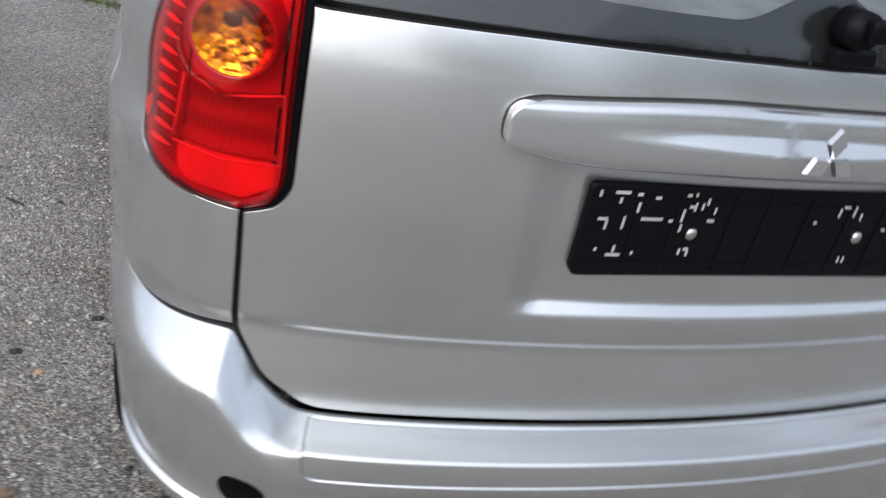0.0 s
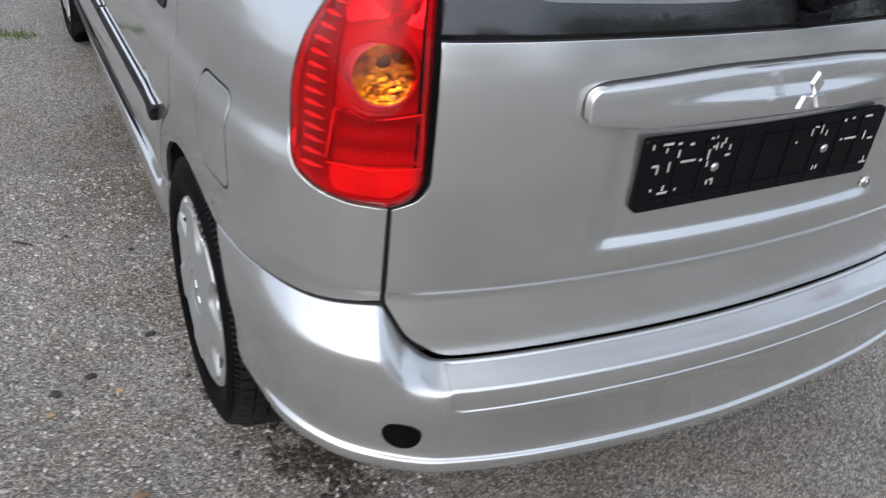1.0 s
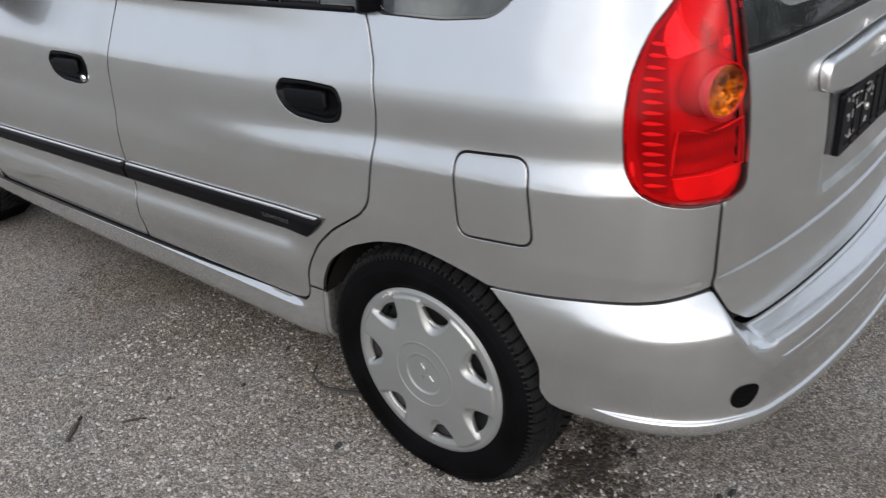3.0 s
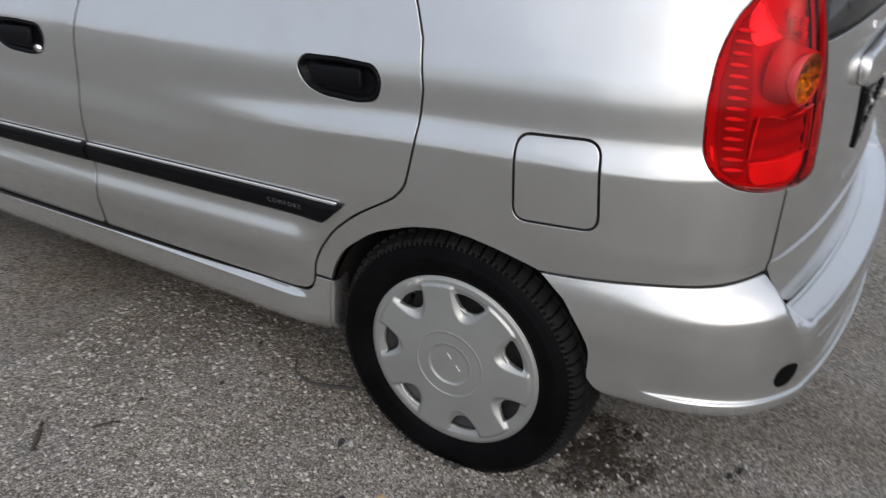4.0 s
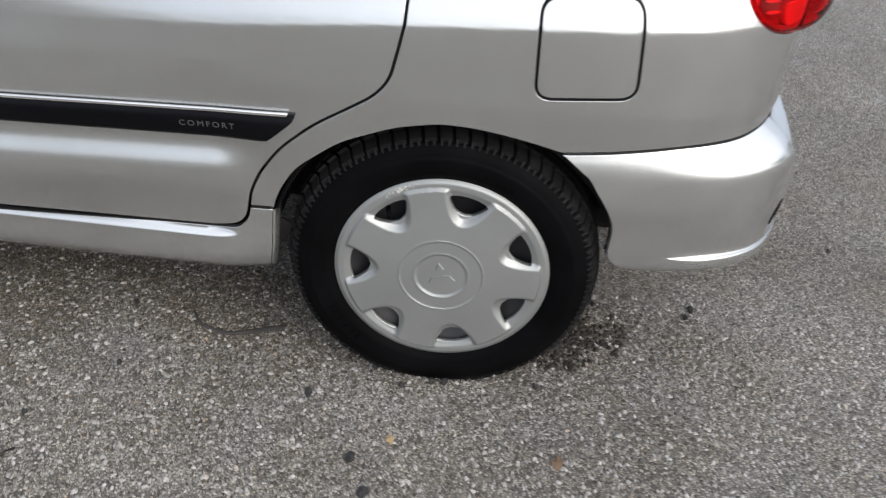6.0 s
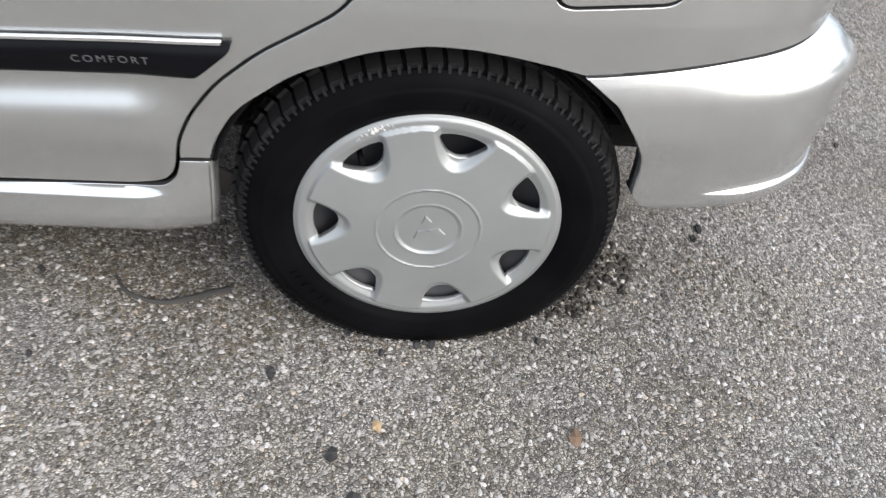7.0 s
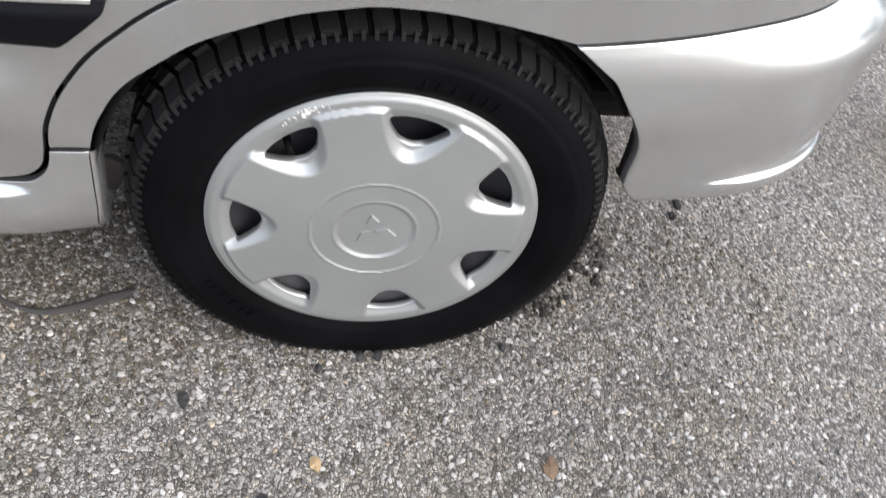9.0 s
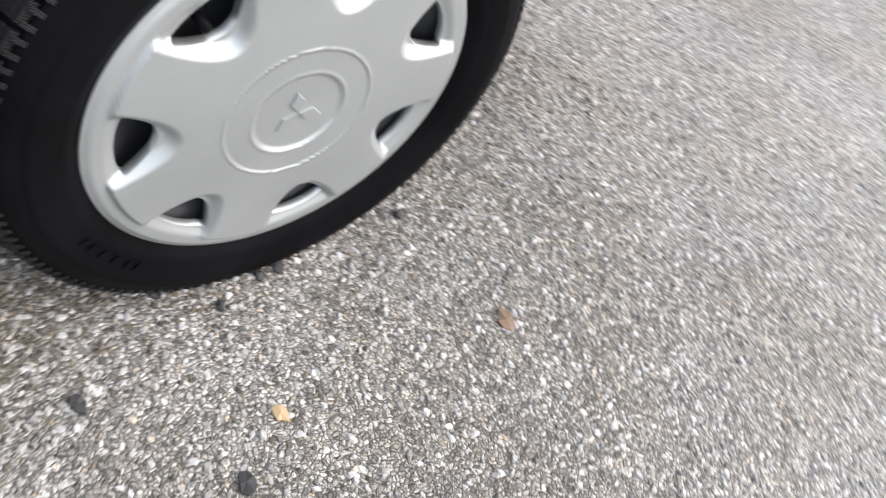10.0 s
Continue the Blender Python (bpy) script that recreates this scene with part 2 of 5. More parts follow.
def plan_table():
    p = np.array(PLAN, float)
    chord = np.r_[0, np.cumsum(np.sqrt(np.hypot(*np.diff(p, axis=0).T)))]
    q = np.array([p[0] * (-1, 1) + 0 * p[0], *p, p[-1] * (-1, 1)])
    q[0], q[-1] = p[1] * (-1, 1), p[-2] * (-1, 1)
    c = np.r_[-chord[1], chord, 2 * chord[-1] - chord[-2]]
    pts = []
    for i in range(1, len(q) - 2):
        for t in np.linspace(c[i], c[i + 1], 40, endpoint=i == len(q) - 3):
            a1 = (c[i] - t) / (c[i] - c[i - 1]) * q[i - 1] + (t - c[i - 1]) / (c[i] - c[i - 1]) * q[i]
            a2 = (c[i + 1] - t) / (c[i + 1] - c[i]) * q[i] + (t - c[i]) / (c[i + 1] - c[i]) * q[i + 1]
            a3 = (c[i + 2] - t) / (c[i + 2] - c[i + 1]) * q[i + 1] + (t - c[i + 1]) / (c[i + 2] - c[i + 1]) * q[i + 2]
            b1 = (c[i + 1] - t) / (c[i + 1] - c[i - 1]) * a1 + (t - c[i - 1]) / (c[i + 1] - c[i - 1]) * a2
            b2 = (c[i + 2] - t) / (c[i + 2] - c[i]) * a2 + (t - c[i]) / (c[i + 2] - c[i]) * a3
            pts.append((c[i + 1] - t) / (c[i + 1] - c[i]) * b1 + (t - c[i]) / (c[i + 1] - c[i]) * b2)
    pts = np.array(pts)
    s = np.r_[0, np.cumsum(np.hypot(*np.diff(pts, axis=0).T))]
    s = np.interp(0.0, -pts[200:600, 1], s[200:600]) - s  # 0 at the rear axle, rising forwards
    tan = np.gradient(pts, axis=0)
    tan /= np.hypot(*tan.T)[:, None]
    return s[::-1], pts[::-1], np.stack([tan[:, 1], -tan[:, 0]], 1)[::-1]


PLAN_S, PLAN_P, PLAN_N = plan_table()
S_REAR, S_FRONT = float(PLAN_S[0]), float(PLAN_S[-1])


def side_offset(s, z):
    """Outwards over the plan: tumblehome, a ledge along the haunch that fades forwards, a second one under the rub strip."""
    rise = hermite([-0.46, -0.20, 0.08, 0.46, 1.10, 2.0], [0.032, 0.018, 0.0, -0.036, -0.064, -0.09], s)
    z1 = z - rise * ease(0.66, 0.74, z) * ease(1.10, 1.0, z)
    haunch = hermite([0.60, 0.72, 0.786, 0.800, 0.838, 0.853, 0.905, 0.945, 0.98, 1.05, 1.46],
                     [0.0, 0.0, -0.0008, -0.004, -0.0185, -0.0215, -0.0252, -0.0325, -0.0445, -0.072, -0.215], z1)
    smooth = hermite([0.60, 0.70, 0.80, 0.936, 0.951, 0.98, 1.05, 1.46], [0.0, -0.006, -0.0135, -0.0262, -0.0302, -0.0415, -0.070, -0.215], z1)
    a = ease(0.98, 0.20, s)
    high = smooth * (1 - a) + haunch * a
    z2 = np.minimum(z + 0.043 * (s - 0.30), 0.70)
    door = hermite([0.15, 0.20, 0.27, 0.33, 0.39, 0.460, 0.477, 0.534, 0.57, 0.60, 0.64, 0.70], [-0.05, -0.030, -0.022, -0.024, -0.016, -0.003, -0.003, -0.017, -0.014, -0.008, -0.004, 0.0], z2)
    wing = hermite([0.15, 0.30, 0.50, 0.58, 0.66], [-0.06, -0.03, -0.012, -0.006, 0.0], np.minimum(z, 0.66))
    low = door + (wing - door) * ease(0.44, 0.33, s)
    return low + high * ease(0.60, 0.66, z)


def rear_offset(s, z):
    return hermite([0.15, 0.40, 0.50, 0.56, 0.618, 0.632, 0.654, 0.70, 0.80, 0.90, 0.98, 1.05, 1.46],
                   [-0.06, 0.012, 0.0105, 0.005, -0.0035, -0.0052, -0.0012, -0.001, -0.001, -0.006, -0.0145, -0.029, -0.20], z)


def body(s, z, off=0.0):
    """The place on the left half of the shell at s along the plan and height z, off metres outside it."""
    s, z = np.broadcast_arrays(np.asarray(s, float), np.asarray(z, float))
    x, y = (np.interp(s, PLAN_S, PLAN_P[:, i]) for i in (0, 1))
    nx, ny = (np.interp(s, PLAN_S, PLAN_N[:, i]) for i in (0, 1))
    k = ease(-0.42, -0.68, s)
    d = side_offset(s, z) * (1 - k) + rear_offset(s, z) * k + off
    return np.stack([x + nx * d, y + ny * d, z], -1)


# ---- building tools ----
def inside(poly, pts):
    x, y, ok = pts[:, 0], pts[:, 1], np.zeros(len(pts), bool)
    for (x1, y1), (x2, y2) in zip(poly, np.roll(poly, -1, 0)):
        if y1 != y2:
            ok ^= ((y1 > y) != (y2 > y)) & (x < (x2 - x1) * (y - y1) / (y2 - y1) + x1)
    return ok


def edge_distance(poly, pts):
    best = np.full(len(pts), 9.0)
    for a, b in zip(poly, np.roll(poly, -1, 0)):
        d = b - a
        t = np.clip(((pts - a) @ d) / max(d @ d, 1e-12), 0, 1)
        best = np.minimum(best, np.hypot(*(pts - a - t[:, None] * d).T))
    return best


def rounded(points, radius=0.0, step=0.012, closed=True):
    """A closed outline through the given corners; a corner given as (a, b, r) is rounded by r."""
    pts = [tuple(p) if len(p) == 3 else (*p, radius) for p in points]
    out, n = [], len(pts)
    for i, (a, b, r) in enumerate(pts):
        p, q, o = np.array((a, b)), np.array(pts[i - 1][:2]), np.array(pts[(i + 1) % n][:2])
        if r <= 0:
            out.append(p)
            continue
        d1, d2 = q - p, o - p
        l1, l2 = np.hypot(*d1), np.hypot(*d2)
        r1 = min(r, 0.48 * l1, 0.48 * l2)
        s, e = p + d1 / l1 * r1, p + d2 / l2 * r1
        for t in np.linspace(0, 1, 7):
            out.append((1 - t) ** 2 * s + 2 * t * (1 - t) * p + t * t * e)
    dense = []
    for a, b in zip(out, np.roll(out, -1, 0)):
        k = max(1, int(math.ceil(np.hypot(*(b - a)) / step)))
        dense += [a + (b - a) * j / k for j in range(k)]
    dense = np.array(dense)
    keep = np.hypot(*(dense - np.roll(dense, 1, 0)).T) > 1e-5
    return dense[keep]


def grown(poly, by):
    """The closed outline moved outwards by so much (inwards: minus)."""
    area = np.sum(poly[:, 0] * np.roll(poly[:, 1], -1) - np.roll(poly[:, 0], -1) * poly[:, 1])
    d = np.roll(poly, -1, 0) - np.roll(poly, 1, 0)
    n = np.stack([d[:, 1], -d[:, 0]], 1) * (1 if area > 0 else -1)
    return poly + by * n / np.maximum(np.hypot(*n.T), 1e-9)[:, None], n / np.maximum(np.hypot(*n.T), 1e-9)[:, None]


def host(parent):
    """Pieces go no deeper than the third level: one of a sub-part joins the part itself."""
    while parent and parent.parent and parent.parent.parent:
        parent = parent.parent
    return parent


def link_mesh(name, verts, faces, mat, parent=None, label="", smooth=True, normals=None):
    me = bpy.data.meshes.new(name)
    me.from_pydata([tuple(map(float, v)) for v in verts], [], [tuple(map(int, f)) for f in faces])
    me.materials.append(mat)
    me.polygons.foreach_set("use_smooth", [smooth] * len(me.polygons))
    me.update()
    if normals is not None:
        me.normals_split_custom_set_from_vertices([tuple(map(float, v)) for v in normals])
    ob = new(name, me)
    if parent:
        ob.parent = host(parent)
    if label:
        tagged(ob, label)
    return ob


def panel(name, outline, place, mat, parent=None, holes=(), step=0.014, gap=0.0028, depth=0.012, label="", edge=0.0009, lift=0.0, shade_edges=True):
    """A sheet of the surface place(a, b, off), cut to the outline and holes, with rounded edges that turn inwards by depth."""
    from mathutils.geometry import delaunay_2d_cdt
    loops = [grown(np.asarray(outline), -gap - edge)[0]] + [grown(np.asarray(h), gap + edge)[0] for h in holes]
    lo, hi = loops[0].min(0), loops[0].max(0)
    gx, gy = np.meshgrid(np.arange(lo[0] + step / 2, hi[0], step), np.arange(lo[1] + step / 2, hi[1], step))
    grid = np.stack([gx.ravel(), gy.ravel()], 1)
    ok = inside(loops[0], grid)
    for h in loops[1:]:
        ok &= ~inside(h, grid)
    grid = grid[ok]
    for lp in loops:
        grid = grid[edge_distance(lp, grid) > 0.45 * step]
    flat, cons = [], []
    for lp in loops:
        k = len(flat)
        flat += [tuple(p) for p in lp]
        cons += [(k + i, k + (i + 1) % len(lp)) for i in range(len(lp))]
    rim = len(flat)
    flat += [tuple(p) for p in grid]
    vs, _, fs, *_ = delaunay_2d_cdt([Vector(p) for p in flat], cons, [], 0, 1e-7)
    vs = np.array([tuple(v) for v in vs])
    fs = np.array([f[:] for f in fs])
    mid = vs[fs].mean(1)
    ok = inside(loops[0], mid)
    for h in loops[1:]:
        ok &= ~inside(h, mid)
    fs = fs[ok]

    def normal(p):
        e = 1e-3
        da = place(p[:, 0] + e, p[:, 1], lift) - place(p[:, 0] - e, p[:, 1], lift)
        db = place(p[:, 0], p[:, 1] + e, lift) - place(p[:, 0], p[:, 1] - e, lift)
        n = np.cross(da, db)
        n /= np.maximum(np.linalg.norm(n, axis=1), 1e-12)[:, None]
        way = place(p[:, 0], p[:, 1], lift + 1e-3) - place(p[:, 0], p[:, 1], lift)
        return n * np.sign((n * way).sum(1))[:, None]

    nv = normal(vs)
    verts, norms = [place(vs[:, 0], vs[:, 1], lift)], [nv]
    tri = verts[0][fs]
    flip = (np.cross(tri[:, 1] - tri[:, 0], tri[:, 2] - tri[:, 0]) * nv[fs].mean(1)).sum(1) < 0
    faces = [tuple(f[::-1]) if w else tuple(f) for f, w in zip(fs, flip)]
    seam = []
    count, start = len(vs), 0
    # the turned-in edges
    for which, lp in enumerate(loops):
        out, side = grown(lp, edge if which == 0 else -edge)
        side = side if which == 0 else -side
        m = len(lp)
        nl = normal(lp)
        e = 1e-3
        outward = place(lp[:, 0] + side[:, 0] * e, lp[:, 1] + side[:, 1] * e, lift) - place(lp[:, 0], lp[:, 1], lift)
        outward /= np.maximum(np.linalg.norm(outward, axis=1), 1e-12)[:, None]
        soft = nl + outward
        soft /= np.linalg.norm(soft, axis=1)[:, None]
        a = place(lp[:, 0], lp[:, 1], lift)
        b = place(out[:, 0], out[:, 1], lift - edge)
        c = place(out[:, 0], out[:, 1], lift - depth)
        own = len(vs) == len(flat)  # the loop's own corners can be shared with the sheet
        first = sum(len(q) for q in loops[:which])
        verts += [b, c] if own else [a, b, c]
        norms += [soft, outward] if own else [nl, soft, outward]
        ids = [np.arange(m) + first, np.arange(m) + count, np.arange(m) + count + m] if own else [np.arange(m) + count + k * m for k in range(3)]
        abc = (a, b, c)
        for r in (0, 1):
            for i in range(m):
                j = (i + 1) % m
                q = [ids[r][i], ids[r][j], ids[r + 1][j], ids[r + 1][i]]
                pa, pb, pd = abc[r][i], abc[r][j], abc[r + 1][i]
                if np.dot(np.cross(pb - pa, pd - pa), outward[i] + (nl[i] if r == 0 else 0)) < 0:
                    q = q[::-1]
                seam += [len(faces)] if r else []
                faces.append(tuple(q))
        count += 2 * m if own else 3 * m
    ob = link_mesh(name, np.concatenate(verts), faces, mat, parent, label, True, np.concatenate(norms))
    if mat is PAINT and shade_edges:  # folded edges coloured dark, as the shade inside the panel gaps
        ob.data.materials.append(GAP)
        for i in seam:
            ob.data.polygons[i].material_index = 1
    return ob


def mirrored(ob, parent=None):
    """The same piece on the car's other side."""
    me = ob.data.copy()
    me.transform(Matrix.Diagonal((-1, 1, 1, 1)))
    me.flip_normals()
    twin = new(ob.name.split(".")[0], me)
    twin.parent = parent or ob.parent
    if "label" in ob:
        twin["label"] = ob["label"]
    return twin


def box(bm, centre, size, bevel=0.0, turn=None):
    res = bmesh.ops.create_cube(bm, size=1.0)
    m = Matrix.Translation(centre) @ (turn or Matrix.Identity(4)) @ Matrix.Diagonal((*size, 1))
    bmesh.ops.transform(bm, matrix=m, verts=res["verts"])
    if bevel:
        es = {e for v in res["verts"] for e in v.link_edges}
        bmesh.ops.bevel(bm, geom=list(es), offset=bevel, segments=2, affect="EDGES", profile=0.5)


def part(name, bm, mat, parent=None, label="", smooth=False):
    me = bpy.data.meshes.new(name)
    bm.normal_update()
    bm.to_mesh(me)
    bm.free()
    me.materials.append(mat)
    if smooth:
        me.polygons.foreach_set("use_smooth", [True] * len(me.polygons))
    ob = new(name, me)
    if parent:
        ob.parent = host(parent)
    if label:
        tagged(ob, label)
    return ob


def tube(bm, points, radius, sides=10, taper=None):
    """A round bar along the points."""
    rings, pts = [], [Vector(p) for p in points]
    for i, p in enumerate(pts):
        d = (pts[min(i + 1, len(pts) - 1)] - pts[max(i - 1, 0)]).normalized()
        u = d.orthogonal().normalized()
        w = d.cross(u)
        r = radius if taper is None else radius * taper[i]
        rings.append([bm.verts.new(p + r * (math.cos(2 * math.pi * k / sides) * u + math.sin(2 * math.pi * k / sides) * w)) for k in range(sides)])
    for a, b in zip(rings, rings[1:]):
        for k in range(sides):
            bm.faces.new((a[k], a[(k + 1) % sides], b[(k + 1) % sides], b[k]))
    bm.faces.new(rings[0][::-1]), bm.faces.new(rings[-1])


def revolved(profile, turns, centre, squash=None):
    """Points (x, r) turned round the axle: vertices and faces. x grows to the car's right."""
    n, verts, faces = len(profile), [], []
    for k in range(turns):
        a = 2 * math.pi * k / turns
        for x, r in profile:
            verts.append((centre[0] + x, centre[1] - r * math.cos(a), centre[2] + r * math.sin(a)))
    for k in range(turns):
        j = (k + 1) % turns
        for i in range(n - 1):
            faces.append((k * n + i, k * n + i + 1, j * n + i + 1, j * n + i))
    return verts, faces



def shell(s, z, off=0.0):
    """body() carried on over the middle of the rear to the right side."""
    s = np.asarray(s, float)
    over = s < S_REAR
    p = body(np.where(over, 2 * S_REAR - s, s), z, off)
    p[..., 0] = np.where(over, -p[..., 0], p[..., 0])
    return p


def both(points):
    """An outline given on the left half, from the middle to the middle, closed by its mirror image."""
    return list(points) + [(2 * S_REAR - p[0], *p[1:]) for p in reversed(points)]


# ---- ground ----
def ground():
    xs = np.r_[-400, -120, -40, np.linspace(-12, 12, 49), 40, 120, 400]
    verts = [(x, y, 0.0) for y in xs for x in xs]
    n = len(xs)
    faces = [(j * n + i, j * n + i + 1, (j + 1) * n + i + 1, (j + 1) * n + i) for j in range(n - 1) for i in range(n - 1)]
    ob = link_mesh("ground", verts, faces, ASPHALT)
    tagged(ob, "worn grey asphalt yard with pale stone chippings", "ground", kind="structure")


ground()

# ---- the car ----
car = new("car")
tagged(car, "silver metallic compact family car parked on the asphalt", "car")

BELT = [(0.151, 1.078), (1.085, 1.034), (2.05, 0.985)]
REAR_GAP = [(0.151, 1.078), (0.109, 0.989), (0.092, 0.895), (0.097, 0.79), (0.106, 0.745), (0.118, 0.690, 0.02), (0.145, 0.657, 0.02), (0.190, 0.627, 0.02), (0.250, 0.588, 0.03), (0.313, 0.531, 0.03), (0.353, 0.473, 0.03), (0.371, 0.430, 0.03), (0.376, 0.402)]
LAMP_FRONT = [(-0.650, 0.799), (-0.585, 0.801, 0.02), (-0.530, 0.812, 0.02), (-0.489, 0.834, 0.03), (-0.466, 0.870, 0.03), (-0.461, 0.955, 0.03), (-0.468, 1.030, 0.03), (-0.500, 1.088, 0.03), (-0.575, 1.155, 0.03), (-0.655, 1.225, 0.02), (-0.712, 1.262, 0.015)]
LAMP_BACK = [(-0.704, 1.150, 0.01), (-0.699, 1.045), (-0.696, 0.835, 0.02), (-0.681, 0.812, 0.01)]
ARCH = [(-0.191, 0.580), (-0.150, 0.591, 0.01), (-0.095, 0.603, 0.02), (-0.035, 0.612, 0.02), (0.025, 0.614, 0.02), (0.104, 0.598, 0.03), (0.203, 0.555, 0.03), (0.286, 0.488, 0.03), (0.318, 0.430, 0.02), (0.329, 0.393)]
FLAP = [(-0.120, 0.853, 0.03), (-0.285, 0.867, 0.035), (-0.301, 0.697, 0.03), (-0.130, 0.683, 0.03)]
WINDOW = [(0.118, 1.078, 0.02), (-0.045, 1.081, 0.02), (-0.170, 1.095, 0.03), (-0.215, 1.140, 0.03), (-0.290, 1.385, 0.05), (0.235, 1.405, 0.02)]


def handle_outline(s0, z0):
    """The outline of a door handle's cup."""
    return rounded([(0.108, 0.010, 0.02), (0.092, 0.034, 0.022), (0.0, 0.040), (-0.088, 0.040, 0.02), (-0.108, 0.014, 0.02), (-0.100, -0.028, 0.02), (-0.053, -0.040, 0.02), (0.040, -0.040, 0.02), (0.084, -0.026, 0.03)], step=0.008) + np.array((s0, z0))


def side_panels():
    quarter = [(-0.6480, 0.626), (-0.535, 0.613, 0.02), (-0.395, 0.603, 0.02), (-0.300, 0.592, 0.02), *ARCH, (0.3745, 0.393), *[(a - 0.0, *r) for a, *r in REAR_GAP[::-1]],
               (0.25, 1.445), (-0.10, 1.468), (-0.45, 1.462), (-0.74, 1.440), (-0.735, 1.300), *LAMP_FRONT[::-1]]
    left = panel("quarter_panel", rounded(quarter), shell, PAINT, car, holes=[rounded(FLAP), rounded(WINDOW)], step=0.007, label="silver rear wing with rounded wheel arch")
    mirrored(left)
    flap = panel("fuel_flap", rounded(FLAP), shell, PAINT, left, step=0.007, label="rounded square fuel flap")
    glass = panel("quarter_window", rounded(WINDOW), shell, GLASS, left, lift=-0.006, depth=0.004, label="dark fixed side window")
    glass.visible_shadow = False
    rear = [(0.3775, 0.393), (0.384, 0.364, 0.02), (0.402, 0.345, 0.02), (0.444, 0.337, 0.02), (1.103, 0.326, 0.02), (1.098, 0.45, 0.02), (1.107, 0.52), (1.110, 0.68), (1.113, 0.835), (1.099, 0.98), (1.085, 1.034), *REAR_GAP]
    rd = panel("rear_door", rounded(rear), shell, PAINT, car, holes=[handle_outline(0.300, 0.882)], step=0.007, label="silver rear passenger door")
    front = [(1.107, 0.326, 0.02), (2.02, 0.316, 0.05), (2.06, 0.45, 0.05), (2.08, 0.60, 0.05), (2.07, 0.80, 0.05), (2.05, 0.985), (1.085, 1.034), (1.099, 0.98), (1.113, 0.835), (1.110, 0.68), (1.107, 0.52), (1.098, 0.45, 0.02)]
    fd = panel("front_door", rounded(front), shell, PAINT, car, holes=[handle_outline(1.335, 0.817)], step=0.02, label="silver front door")
    wing = [(2.03, 0.34), (2.06, 0.45, 0.05), (2.08, 0.60, 0.05), (2.07, 0.80, 0.05), (2.05, 0.985), (2.4, 0.960), (2.8, 0.90), (3.2, 0.80), (3.32, 0.72), (3.30, 0.62), (2.96, 0.60)]
    arch = [(2.5 + 0.335 * math.cos(a), 0.288 + 0.335 * math.sin(a)) for a in np.linspace(radians(65), radians(170), 14)]
    fw = panel("front_wing", rounded([*wing, *arch, (2.15, 0.25), (2.06, 0.25)]), shell, PAINT, car, step=0.03, label="silver front wing with wheel arch")
    for ob in (rd, fd, fw):
        mirrored(ob)
    # window glass over the belt
    frames = ((0.172, 1.095, "rear_door_window", rd), (1.105, 2.02, "front_door_window", fd))
    for a, b, name, door in frames:
        top_a, top_b = 1.405, (1.41 if b < 1.5 else 1.02)
        low = lambda s: float(np.interp(s, [p[0] for p in BELT], [p[1] for p in BELT])) + 0.006
        out = [(a + 0.01, low(a)), (b - 0.008, low(b)), (b - 0.02, top_b, 0.02), (min(b - 0.02, 1.30), 1.395, 0.05), (a + 0.075 if b < 1.5 else a + 0.01, top_a, 0.03)]
        g = panel(name, rounded(out), shell, GLASS, door, step=0.04, lift=-0.008, depth=0.004, label="dark glass side window")
        g.visible_shadow = False
        mirrored(g)
        seal = []
        for s in np.linspace(a + 0.012, b - 0.01, 40):
            seal.append(tuple(shell(s, low(s) - 0.004, 0.003)))
        bm = bmesh.new()
        tube(bm, seal, 0.007, 8)
        sl = part("window_seal", bm, BLACK, door, "black rubber seal", True)
        mirrored(sl)
    return left, flap, rd, fd, fw


quarter_panel, fuel_flap, rear_door, front_door, front_wing = side_panels()


def sill_place(s, z, off=0.0):
    d = hermite([0.20, 0.222, 0.235, 0.26, 0.285, 0.302, 0.318, 0.3245, 0.330, 0.345, 0.36, 0.395], [-0.045, -0.022, -0.006, 0.010, 0.0130, 0.0132, 0.0128, 0.0092, -0.001, -0.002, -0.001, 0.0], z)
    plain_end = hermite([0.20, 0.222, 0.235, 0.26, 0.285, 0.32, 0.36, 0.395], [-0.045, -0.022, -0.006, 0.009, 0.0125, 0.0105, 0.004, 0.0], z)
    d = plain_end + (d - plain_end) * ease(0.385, 0.455, s)
    d = d + 0.0016 * np.exp(-((z - 0.3155) / 0.0030) ** 2) * ease(0.40, 0.50, s)
    p = shell(s, z, 0.0)
    q = shell(s, z, 1.0) - p
    return p + q * (d + off)[..., None]


